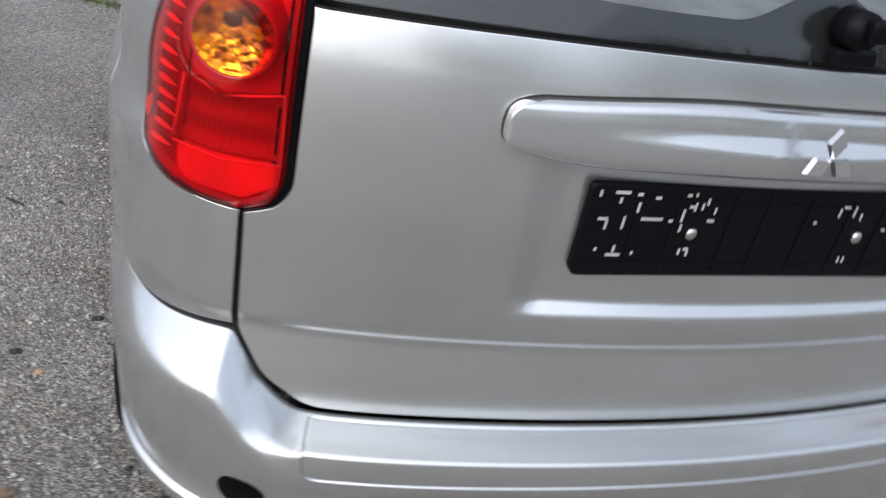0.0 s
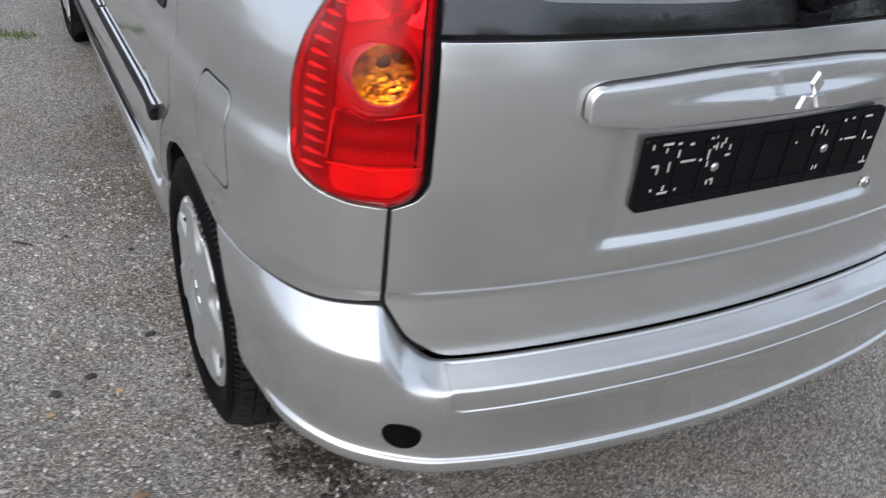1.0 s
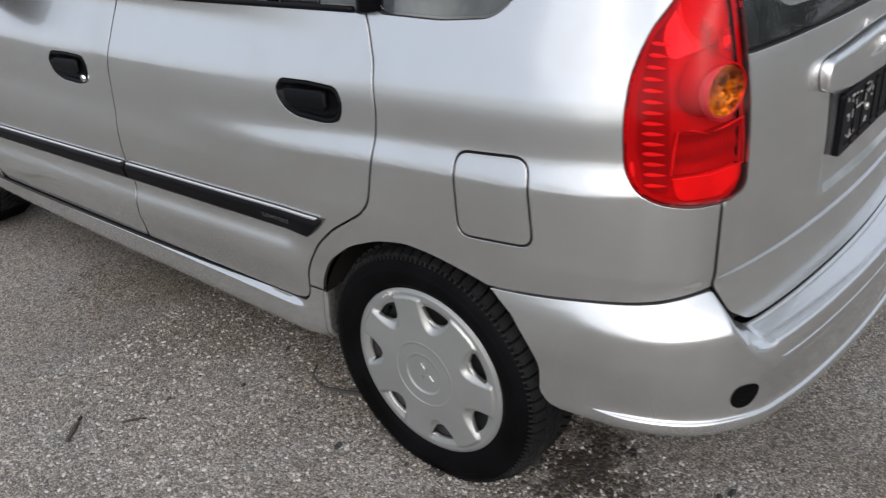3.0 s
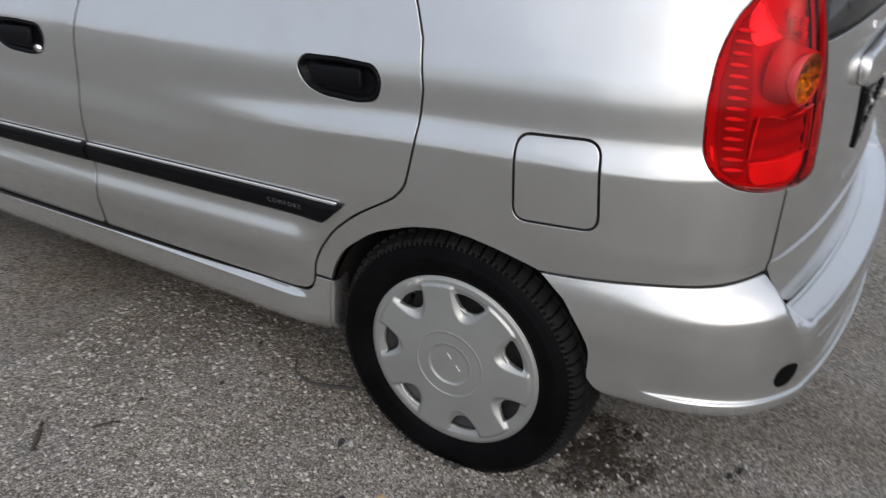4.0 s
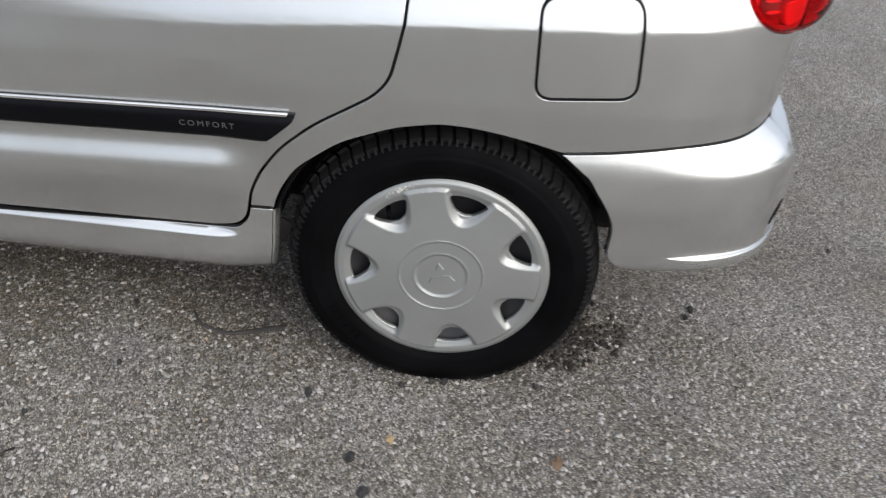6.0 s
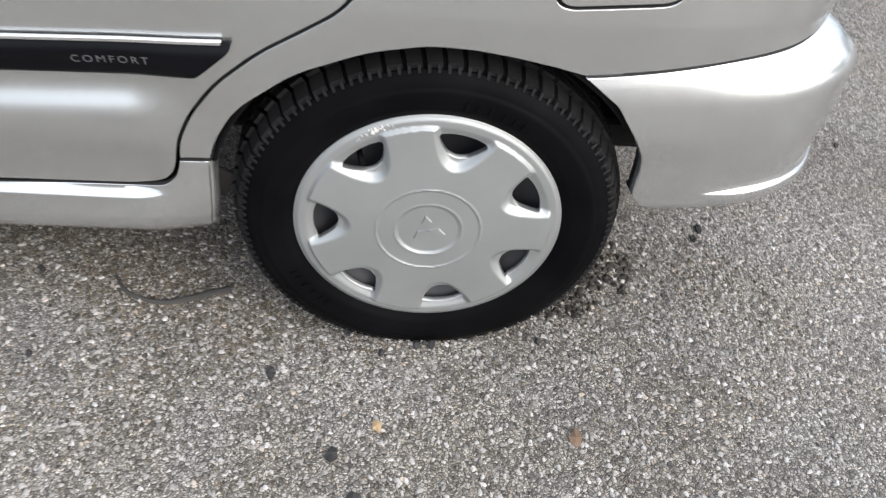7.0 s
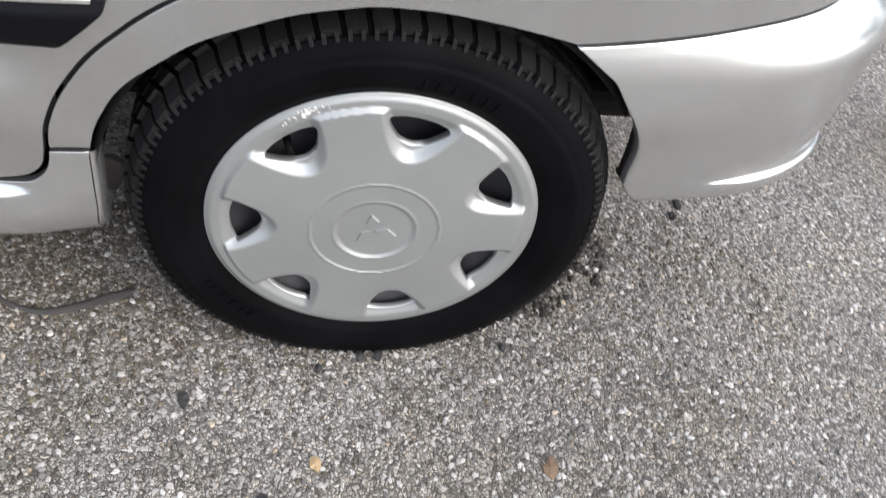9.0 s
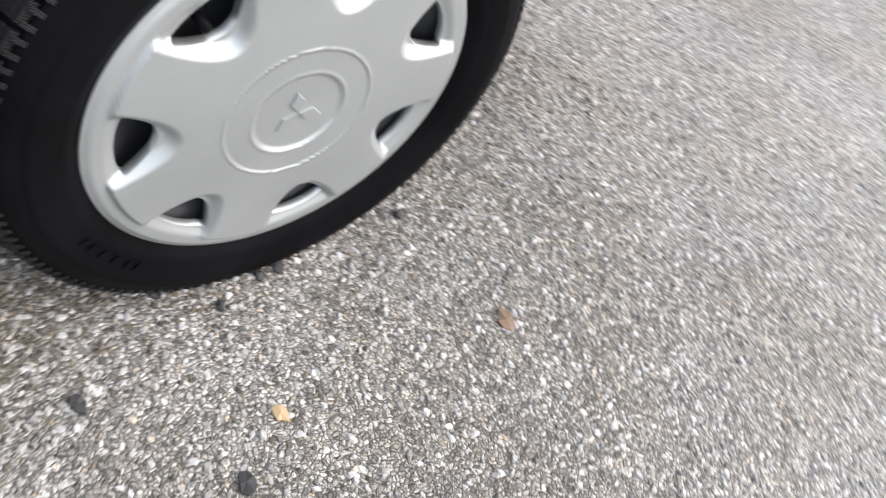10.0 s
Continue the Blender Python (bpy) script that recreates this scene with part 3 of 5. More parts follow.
def sill():
    out = [(0.331, 0.391), (0.3765, 0.391), (0.3842, 0.361, 0.02), (0.4015, 0.343, 0.02), (0.444, 0.3355, 0.02), (1.10, 0.3245), (2.02, 0.313), (2.10, 0.315, 0.02), (2.13, 0.245, 0.02), (2.08, 0.213), (0.37, 0.213, 0.02), (0.342, 0.24, 0.02), (0.334, 0.30)]
    ob = panel("sill", rounded(out), sill_place, PAINT, car, step=0.0048, label="silver flared side skirt")
    mirrored(ob)
    # the skirt's rear end, turned in towards the wheel housing
    verts = []
    for z in np.linspace(0.388, 0.216, 14):
        edge_s = float(np.interp(z, [0.213, 0.24, 0.30, 0.391], [0.365, 0.3435, 0.3355, 0.3325]))
        p = sill_place(np.array(edge_s), np.array(z), -0.0015)
        for dx, dy in ((0.0, 0.0), (0.004, -0.006), (0.014, -0.010), (0.034, -0.008), (0.07, 0.0)):
            verts.append(tuple(p + np.array((dx, dy, 0.0))))
    faces = [(i * 5 + k, i * 5 + k + 1, i * 5 + k + 6, i * 5 + k + 5) for i in range(13) for k in range(4)]
    mirrored(link_mesh("sill_end", verts, faces, PAINT, car, "silver skirt end turned in before the wheel"))
    bm = bmesh.new()
    box(bm, (-0.775, 0.325, 0.315), (0.012, 0.030, 0.050), 0.003, Matrix.Rotation(radians(25), 4, "X"))
    mirrored(part("splash_bracket", bm, UNDER, car, "dark bracket behind the skirt end"))


sill()


# ---- rear bumper ----
BUMP_W = np.array([0, 0.030, 0.064, 0.072, 0.112, 0.172, 0.225, 0.238, 0.252, 0.275, 0.305, 0.345])


def bumper_place(s, w, off=0.0):
    s, w = np.broadcast_arrays(np.asarray(s, float), np.asarray(w, float))
    half = np.where(s < S_REAR, 2 * S_REAR - s, s)
    top = hermite([-1.33, -0.80, -0.752, -0.69, -0.665, -0.645, -0.534, -0.395, -0.347, -0.19, 0.0], [0.512, 0.513, 0.515, 0.557, 0.596, 0.6205, 0.609, 0.599, 0.593, 0.576, 0.56], half)
    out = hermite([-1.33, -0.76, -0.65, -0.55, -0.45, -0.35, -0.19], [0.080, 0.078, 0.062, 0.040, 0.020, 0.006, -0.001], half)
    drop = hermite([-1.33, -0.77, -0.72, -0.65, -0.50, -0.30, -0.19], [0.025, 0.027, 0.040, 0.058, 0.055, 0.047, 0.036], half)
    base = hermite([-1.33, -0.76, -0.70, -0.64, -0.19], [0.004, 0.004, 0.0, -0.006, -0.008], half)
    lip = hermite([-1.33, -0.95, -0.75, -0.60, -0.5, -0.34], [0.318, 0.327, 0.340, 0.358, 0.364, 0.364], half)
    ridge = ease(-0.40, -0.50, half)
    edge = top - drop
    flat = ease(-0.695, -0.760, half)
    zs = np.stack([top, top - (0.42 + 0.02 * flat) * drop, top - (0.89 - 0.21 * flat) * drop, edge, edge - (edge - 0.39) * 0.35, edge * 0.15 + 0.41 * 0.85, lip + 0.0070, lip + 0.0040, lip - 0.001, lip - 0.020, lip - 0.034, lip - 0.044], -1)
    wide = out - base
    ledge = ease(-0.695, -0.760, half)
    os = np.stack([base, base + (0.54 + 0.09 * ledge) * wide, base + (0.945 + 0.035 * ledge) * wide, base + wide, out + 0.0025, out - 0.0015, out - 0.0045 - 0.0025 * ridge, out - 0.0050 + 0.0035 * ridge, out - 0.0055 + 0.0058 * ridge, out - 0.0075 + 0.0052 * ridge, out - 0.020, out - 0.075], -1)

    def along(y):
        k = np.clip(np.searchsorted(BUMP_W, w) - 1, 0, len(BUMP_W) - 2)
        t = np.clip((w - BUMP_W[k]) / (BUMP_W[k + 1] - BUMP_W[k]), 0, 1)
        m = np.gradient(y, BUMP_W, axis=-1)
        take = lambda a, i: np.take_along_axis(a, i[..., None], -1)[..., 0]
        h = BUMP_W[k + 1] - BUMP_W[k]
        return (2 * t**3 - 3 * t**2 + 1) * take(y, k) + (t**3 - 2 * t**2 + t) * h * take(m, k) + (3 * t**2 - 2 * t**3) * take(y, k + 1) + (t**3 - t**2) * h * take(m, k + 1)

    z, d = along(zs), along(os)
    x, y = (np.interp(half, PLAN_S, PLAN_P[:, i]) for i in (0, 1))
    nx, ny = (np.interp(half, PLAN_S, PLAN_N[:, i]) for i in (0, 1))
    p = np.stack([x + nx * (d + off), y + ny * (d + off), z + 0 * off], -1)
    # off also lifts the ledge
    flat = np.where(w < 0.05, 1.0, 0.0) * ease(-0.66, -0.74, half)
    p[..., 2] += off * flat
    p[..., 1] -= ny * off * flat
    p[..., 0] = np.where(s < S_REAR, -p[..., 0], p[..., 0])
    return p


def bumper():
    left = [(S_REAR, 0.001), (-0.80, 0.001), (-0.665, 0.001), (-0.64, 0.001), (-0.50, 0.001), (-0.196, 0.001), (-0.228, 0.048, 0.02), (-0.256, 0.085, 0.02), (-0.288, 0.115, 0.02), (-0.306, 0.152, 0.03), (-0.313, 0.180, 0.03), (-0.312, 0.208, 0.03), (-0.314, 0.250, 0.015), (-0.330, 0.272, 0.015), (-0.365, 0.295, 0.02), (-0.45, 0.335), (S_REAR, 0.340)]
    pad = rounded(both([(-0.757, 0.007), (-0.757, 0.104, 0.025)]))
    ob = panel("rear_bumper", rounded(both(left[1:-1])), bumper_place, PAINT, car, holes=[pad], step=0.009, gap=0.0, edge=0.0018, depth=0.02, shade_edges=False, label="silver rear bumper with a loading ledge")
    panel("step_panel", pad, bumper_place, PAINT, ob, step=0.0105, gap=0.0004, edge=0.0014, depth=0.010, lift=-0.0028, shade_edges=False, label="silver ledge panel let into the bumper")
    # towing eye cover
    for side in (1, -1):
        def cover(a, b, off=0.0):
            p = bumper_place(-0.688 + a, 0.1865 - b, off)
            p[..., 0] *= side
            return p
        ring = rounded([(0.029 * math.cos(t), 0.021 * math.sin(t)) for t in np.linspace(0, 2 * math.pi, 32, endpoint=False)], step=0.006)
        eye = panel("towing_eye_cover", ring, cover, RUBBER, ob, step=0.006, gap=0.0, edge=0.001, depth=0.003, lift=0.002, label="oval black plastic cover")
        ins = rounded([(0.017 * math.cos(t), 0.008 * math.sin(t)) for t in np.linspace(0, 2 * math.pi, 24, endpoint=False)], step=0.005)
        panel("cover_slot", ins, cover, RUBBER, eye, step=0.005, gap=0.0, edge=0.001, depth=0.003, lift=0.0035)
    return ob


rear_bumper = bumper()


# ---- tailgate ----
def tailgate_place(s, z, off=0.0):
    s, z = np.broadcast_arrays(np.asarray(s, float), np.asarray(z, float))
    x = shell(s, z)[..., 0]
    recess = ease(-0.345, -0.285, x) * ease(0.372, 0.312, x) * ease(0.686, 0.714, z) * ease(0.985, 0.955, z)
    return shell(s, z, off - 0.014 * recess)


def tailgate():
    low = [(S_REAR - 1e-4, 0.5165), (-0.80, 0.517), (-0.752, 0.519, 0.025), (-0.690, 0.560, 0.02), (-0.652, 0.624, 0.01), (-0.652, 0.797), (-0.690, 0.812, 0.01), (-0.7065, 0.835, 0.02), (-0.710, 1.045), (-0.95, 1.047), (S_REAR, 1.048)]
    ob = panel("tailgate", rounded(both(low[1:-1])), tailgate_place, PAINT, car, step=0.009, label="silver tailgate with a recessed plate area")
    glass = [(-0.711, 1.050), (-0.718, 1.15), (-0.716, 1.27), (-0.745, 1.40, 0.03), (-0.95, 1.43)]
    g = panel("rear_window", rounded(both(glass)), shell, GLASS, ob, step=0.03, gap=0.001, depth=0.005, lift=-0.002, label="tinted rear window with a dark border")
    g.visible_shadow = False
    hole = [(-0.80, 1.16, 0.05), (-0.845, 1.094, 0.06), (-1.10, 1.088), (-1.215, 1.088, 0.04), (-1.262, 1.112, 0.05), (S_REAR, 1.14)]
    panel("window_border", rounded(both(glass)), shell, FRIT, g, holes=[rounded(both([(-0.83, 1.36, 0.04), *hole]))], step=0.03, gap=0.001, depth=0.002, lift=-0.008, label="black printed border")
    return ob, g


rear_gate, rear_window = tailgate()


def gate_handle():
    """The long moulded grip over the plate, with a soft ridge along it."""
    def grip(s, b, off=0.0):
        s, b = np.broadcast_arrays(np.asarray(s, float), np.asarray(b, float))
        x = shell(s, 0.95)[..., 0]
        bow = 1 - (np.abs(x) / 0.40) ** 2
        z = 0.953 + 0.004 * bow + b / 0.043 * (0.031 + 0.0125 * ease(0.385, np.where(b > 0, 0.10, 0.25), np.abs(x)))
        ends = 0.60 + 0.40 * ease(0.398, 0.380, np.abs(x))
        flat = hermite([-0.0435, -0.041, -0.037, -0.020, 0.012, 0.034, 0.0395, 0.0425, 0.0435], [0.006, 0.015, 0.0185, 0.0205, 0.0205, 0.0195, 0.0175, 0.0125, 0.010], b)
        fold = hermite([-0.0435, -0.030, -0.006, 0.006, 0.012, 0.0435], [0.0, 0.009, 0.010, 0.003, 0.0, 0.0], b) * ease(0.31, 0.02, np.abs(x))
        swell, ridge = flat * ends, fold
        return shell(s, z, 0.002 + swell + ridge + off)
    out = [(-0.934, 0.0, 0.02), (-0.941, 0.030, 0.02), (-0.968, 0.043, 0.025), (-1.15, 0.043), (S_REAR, 0.043)]
    low = [(S_REAR, -0.043), (-1.02, -0.043), (-0.955, -0.0425, 0.010), (-0.937, -0.030, 0.014)]
    ob = panel("tailgate_grip", rounded(both((low + out)[1:-1])), grip, PAINT, rear_gate, step=0.005, gap=0.0, edge=0.001, depth=0.03, shade_edges=False, label="silver grip bar over the plate")
    line = grown(rounded(both((low + out)[1:-1])), 0.0016)[0]
    def base(s, b, off=0.0):
        s, b = np.broadcast_arrays(np.asarray(s, float), np.asarray(b, float))
        x = np.abs(shell(s, 0.95)[..., 0])
        return tailgate_place(s, 0.953 + 0.004 * (1 - (x / 0.40) ** 2) + b / 0.043 * (0.031 + 0.0125 * ease(0.385, np.where(b > 0, 0.10, 0.25), x)), off)
    panel("grip_seam", line, base, GAP, ob, step=0.012, gap=0.0, edge=0.0005, depth=0.006, lift=0.0012)
    # three plain chrome lozenges
    for k, turn in enumerate((0, 120, 240)):
        bm = bmesh.new()
        a, h = 0.0132, 0.0385
        base_v = [(0, 0), (a, h / 2), (0, h), (-a, h / 2)]
        lowv = [bm.verts.new((x, 0.0, z)) for x, z in base_v]
        top = [bm.verts.new((x * 0.86, -0.007, h / 2 + (z - h / 2) * 0.86)) for x, z in base_v]
        bm.faces.new(lowv[::-1]), bm.faces.new(top)
        for i in range(4):
            bm.faces.new((lowv[i], lowv[(i + 1) % 4], top[(i + 1) % 4], top[i]))
        bmesh.ops.recalc_face_normals(bm, faces=bm.faces)
        bmesh.ops.transform(bm, matrix=Matrix.Translation((-0.004, -0.7185, 0.964)) @ Matrix.Rotation(radians(-6), 4, "X") @ Matrix.Rotation(radians(turn), 4, "Y"), verts=bm.verts)
        part("badge_lozenge", bm, CHROME, ob, "chrome lozenge of the badge")
    return ob


gate_handle()


def plate_holder():
    cx, cz, wide, high, y = 0.012, 0.822, 0.548, 0.132, -0.6555
    def flat(a, b, off=0.0):
        a, b = np.broadcast_arrays(np.asarray(a, float), np.asarray(b, float))
        return np.stack([cx + a, y - off + 0.0 * a, cz + b], -1)
    w, h = wide / 2, high / 2
    out = rounded([(-w, -h, 0.014), (w, -h, 0.014), (w, h, 0.01), (-w, h, 0.01)])
    ob = panel("plate_holder", out, flat, BLACK, rear_gate, step=0.03, gap=0.0, edge=0.002, depth=0.012, lift=0.004, label="empty black number plate holder")
    bm = bmesh.new()
    for x in (-0.205, -0.15, -0.07, -0.02, 0.045, 0.11, 0.165, 0.215):
        box(bm, (cx + x, y - 0.0045, cz), (0.004, 0.004, high * 0.86), 0.001)
    for z in (-0.045, 0.045):
        box(bm, (cx, y - 0.0045, cz + z), (wide * 0.9, 0.004, 0.003), 0.001)
    part("holder_ribs", bm, BLACK, ob)
    for x in (-0.109, 0.148):
        bm = bmesh.new()
        bmesh.ops.create_uvsphere(bm, u_segments=16, v_segments=8, radius=0.0085)
        bmesh.ops.transform(bm, matrix=Matrix.Translation((x, y - 0.006, 0.823)) @ Matrix.Diagonal((1, 0.55, 1, 1)), verts=bm.verts)
        part("screw", bm, ZINC, ob, "zinc-plated screw head", True)
    # worn grey printing, unreadable: the same marks at both ends of the holder
    def printed(x, z, wide, high):
        bm = bmesh.new()
        box(bm, (x, y - 0.0062, z), (wide, 0.0008, high))
        part("printed_bar", bm, MARK, ob)
    flat_marks = [(-0.232, 0.883, 0.020), (-0.249, 0.846, 0.013), (-0.182, 0.847, 0.030), (-0.221, 0.794, 0.020), (-0.098, 0.847, 0.010), (-0.119, 0.804, 0.007), (-0.131, 0.866, 0.007), (-0.208, 0.881, 0.007), (-0.182, 0.877, 0.008), (-0.155, 0.845, 0.006)]
    upright = [(-0.261, 0.881, 0.009), (-0.232, 0.872, 0.008), (-0.243, 0.838, 0.014), (-0.220, 0.841, 0.018), (-0.205, 0.863, 0.014), (-0.140, 0.853, 0.018), (-0.138, 0.835, 0.011), (-0.110, 0.874, 0.010), (-0.222, 0.803, 0.010), (-0.128, 0.800, 0.009), (-0.116, 0.798, 0.009), (-0.247, 0.802, 0.005), (-0.195, 0.797, 0.005)]
    for x, z, wide in flat_marks:
        printed(x + 0.010, z - 0.004, wide, 0.0042)
    for x, z, high in upright:
        printed(x + 0.010, z - 0.004, 0.0034, high)
    for x, z, wide, high in ((0.209, 0.836, 0.028, 0.004), (0.268, 0.780, 0.016, 0.004), (0.268, 0.787, 0.003, 0.010), (0.240, 0.876, 0.018, 0.004), (0.180, 0.874, 0.006, 0.005), (0.200, 0.876, 0.006, 0.004), (0.264, 0.830, 0.012, 0.004), (0.245, 0.838, 0.003, 0.016), (0.186, 0.836, 0.006, 0.004), (0.135, 0.787, 0.003, 0.009), (0.143, 0.787, 0.003, 0.009)):
        printed(x, z, wide, high)
    for x, z, wide, high in ((-0.130, 0.878, 0.006, 0.004), (-0.120, 0.879, 0.003, 0.005), (-0.116, 0.862, 0.003, 0.013), (-0.106, 0.863, 0.003, 0.010), (-0.086, 0.857, 0.003, 0.010), (0.104, 0.860, 0.003, 0.014), (0.112, 0.869, 0.010, 0.003), (0.127, 0.863, 0.003, 0.016), (0.140, 0.855, 0.003, 0.010), (0.071, 0.844, 0.005, 0.004)):
        printed(x, z, wide, high)
    bm = bmesh.new()
    bmesh.ops.create_cone(bm, segments=28, radius1=0.0125, radius2=0.011, depth=0.008, cap_ends=True)
    bmesh.ops.transform(bm, matrix=Matrix.Translation((0.290, -0.668, 0.737)) @ Matrix.Rotation(radians(90), 4, "X"), verts=bm.verts)
    box(bm, (0.290, -0.673, 0.737), (0.002, 0.002, 0.010))
    part("lock_cylinder", bm, ZINC, rear_gate, "worn metal lock cylinder", True)


plate_holder()


def wiper():
    bm = bmesh.new()
    bmesh.ops.create_cone(bm, segments=24, radius1=0.026, radius2=0.021, depth=0.035, cap_ends=True)
    bmesh.ops.transform(bm, matrix=Matrix.Translation((0.015, -0.655, 1.100)) @ Matrix.Rotation(radians(80), 4, "X"), verts=bm.verts)
    box(bm, (0.045, -0.678, 1.108), (0.07, 0.018, 0.026), 0.004, Matrix.Rotation(radians(-6), 4, "Y"))
    ob = part("rear_wiper", bm, BLACK, rear_gate, "black rear wiper", True)
    bm = bmesh.new()
    tube(bm, [(0.05, -0.680, 1.11), (0.2, -0.672, 1.13), (0.40, -0.648, 1.15)], 0.008, 8)
    part("wiper_arm", bm, BLACK, ob, "", True)
    bm = bmesh.new()
    box(bm, (0.32, -0.645, 1.13), (0.34, 0.012, 0.018), 0.003, Matrix.Rotation(radians(-7), 4, "Y") @ Matrix.Rotation(radians(6), 4, "Z"))
    part("wiper_blade", bm, RUBBER, ob)
    bm = bmesh.new()
    box(bm, (0.025, -0.652, 1.066), (0.06, 0.02, 0.02), 0.004)
    part("washer_nozzle", bm, BLACK, ob)


wiper()


# ---- tail lights ----
def tail_light():
    outline = rounded([*LAMP_FRONT, *LAMP_BACK])
    rim = rounded([(-0.622 + 0.0465 * math.cos(t), 1.004 + 0.0465 * math.sin(t)) for t in np.linspace(0, 2 * math.pi, 40, endpoint=False)], step=0.007)
    def lens(a, b, off=0.0):
        a, b = np.broadcast_arrays(np.asarray(a, float), np.asarray(b, float))
        d = edge_distance(outline, np.stack([a.ravel(), b.ravel()], 1)).reshape(a.shape)
        return shell(a, b, 0.001 + (0.012 + 0.030 * ease(-0.49, -0.59, a)) * (1 - np.exp(-d / 0.020)) + off)
    def deep(a, b, off=0.0):
        """The moulded body behind the lens."""
        return shell(a, b, -0.016 + off)
    ob = panel("tail_light", outline, deep, RED_BODY, car, step=0.010, gap=0.001, edge=0.001, depth=0.006, label="red and amber tail light cluster")
    cover = panel("lens", outline, lens, RED_LENS, ob, holes=[rim], step=0.008, gap=-0.0008, edge=0.002, depth=0.010, label="clear red outer lens")
    cover.visible_shadow = False
    window = panel("clear_window", rim, lens, CLEAR_LENS, ob, step=0.008, gap=0.0, edge=0.0005, depth=0.001, label="clear window over the indicator")
    window.visible_shadow = False
    panel("lens_border", grown(outline, 0.0008)[0], shell, RED_BODY, ob, holes=[grown(outline, -0.010)[0]], step=0.008, gap=0.0, edge=0.001, depth=0.010, lift=-0.003)
    # black strip in place of the shaded gap between lamp and tailgate
    seal = rounded([(-0.708, 1.262), (-0.690, 1.150), (-0.685, 1.045), (-0.682, 0.835), (-0.670, 0.803), (-0.692, 0.806), (-0.7065, 0.835), (-0.7095, 1.045), (-0.7165, 1.150)])
    panel("seal", seal, shell, RUBBER, ob, step=0.01, gap=0.0, edge=0.0005, depth=0.004, lift=-0.006, label="black strip put in for the shaded gap at the tailgate")
    # amber indicator: the faceted end of a red tube that points to the rear
    mid, out, across = np.array((-0.682, -0.586, 1.004)), np.array((-0.30, -0.954, 0.0)), np.array((0.954, -0.30, 0.0))
    def dome(a, b, off=0.0):
        a, b = np.broadcast_arrays(np.asarray(a, float), np.asarray(b, float))
        q = (a * a + b * b) / 0.0435**2
        da, db = a + 0.003, b - 0.019  # rings of cut cells round the bulb
        rho, turn = np.hypot(da, db) / 0.0082, np.arctan2(db, da)
        row = np.floor(rho)
        count = 5 + 5 * row
        col = np.floor((turn / (2 * math.pi) + 0.5) * count + 0.5 * (row % 2))
        wild = np.sin(row * 12.9898 + col * 78.233) * 43758.5453
        tilt_a, tilt_b = wild % 1 - 0.5, (wild * 7.31) % 1 - 0.5
        dv, du = rho - row - 0.5, (turn / (2 * math.pi) + 0.5) * count + 0.5 * (row % 2) - col - 0.5
        cut = 0.0050 * (tilt_a * du + (tilt_b + 0.15) * dv) - 0.0012 * (du * du + dv * dv)
        deep = cut * np.clip(1.3 - q, 0, 1) - 0.010 * np.clip(1 - q, 0, 1) + off
        return mid + a[..., None] * across + b[..., None] * np.array((0, 0, 1.0)) + deep[..., None] * out
    face = rounded([(0.0435 * math.cos(t), 0.0435 * math.sin(t)) for t in np.linspace(0, 2 * math.pi, 40, endpoint=False)], step=0.006)
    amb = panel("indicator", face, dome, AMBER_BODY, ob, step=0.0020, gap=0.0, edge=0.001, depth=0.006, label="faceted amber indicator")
    bm = bmesh.new()
    bmesh.ops.create_uvsphere(bm, u_segments=18, v_segments=10, radius=0.0115)
    bmesh.ops.transform(bm, matrix=Matrix.Translation(mid - 0.010 * out - 0.003 * across + np.array((0, 0, 0.019))) @ Matrix.Rotation(radians(-17), 4, "Z") @ Matrix.Diagonal((1.0, 0.45, 1.0, 1)), verts=bm.verts)
    part("indicator_bulb", bm, AMBER_DARK, amb, "brown bulb cap", True)
    verts, faces = [], []
    for k in range(40):
        t = 2 * math.pi * k / 40
        for r, back in ((0.0440, 0.002), (0.0452, -0.0005), (0.0466, 0.001), (0.0480, 0.010), (0.0500, 0.028), (0.0560, 0.052)):
            verts.append(tuple(mid + r * math.cos(t) * across + np.array((0, 0, r * math.sin(t))) - back * out))
    faces = [(k * 6 + i, k * 6 + i + 1, (k + 1) % 40 * 6 + i + 1, (k + 1) % 40 * 6 + i) for k in range(40) for i in range(5)]
    link_mesh("indicator_tube", verts, faces, RED_BODY, ob, "round red housing of the indicator")
    def blk(name, pts, mat, lift, surf=shell, step=0.01):
        return panel(name, rounded(pts), surf, mat, ob, step=step, gap=0.0, edge=0.0015, depth=0.012, lift=lift)
    # fluted block: two hollow bands, fine flutes towards the car's middle
    def hollow(a, b, off=0.0):
        a, b = np.broadcast_arrays(np.asarray(a, float), np.asarray(b, float))
        t = np.clip((b - 0.862) / 0.072, 0, 1)
        bands = 0.0042 * np.sin(2 * math.pi * (t + 0.05 * np.sin((a + 0.62) * 30))) ** 2 + 0.003 * np.sin(math.pi * t)
        flute = 0.0016 * np.abs(np.sin(a * math.pi / 0.0088)) * (0.5 + 0.5 * np.sin(math.pi * t))
        return shell(a, b, off - bands + flute)
    blk("reverse_block", [(-0.558, 0.935, 0.01), (-0.61, 0.928), (-0.690, 0.943, 0.01), (-0.692, 0.866), (-0.552, 0.858, 0.01)], RED_DARK, -0.004, hollow, 0.0022)
    blk("fog_block", [(-0.552, 0.854, 0.01), (-0.693, 0.862), (-0.693, 0.836, 0.01), (-0.650, 0.812), (-0.56, 0.814, 0.02)], RED_CLEAR, -0.003)
    bm = bmesh.new()
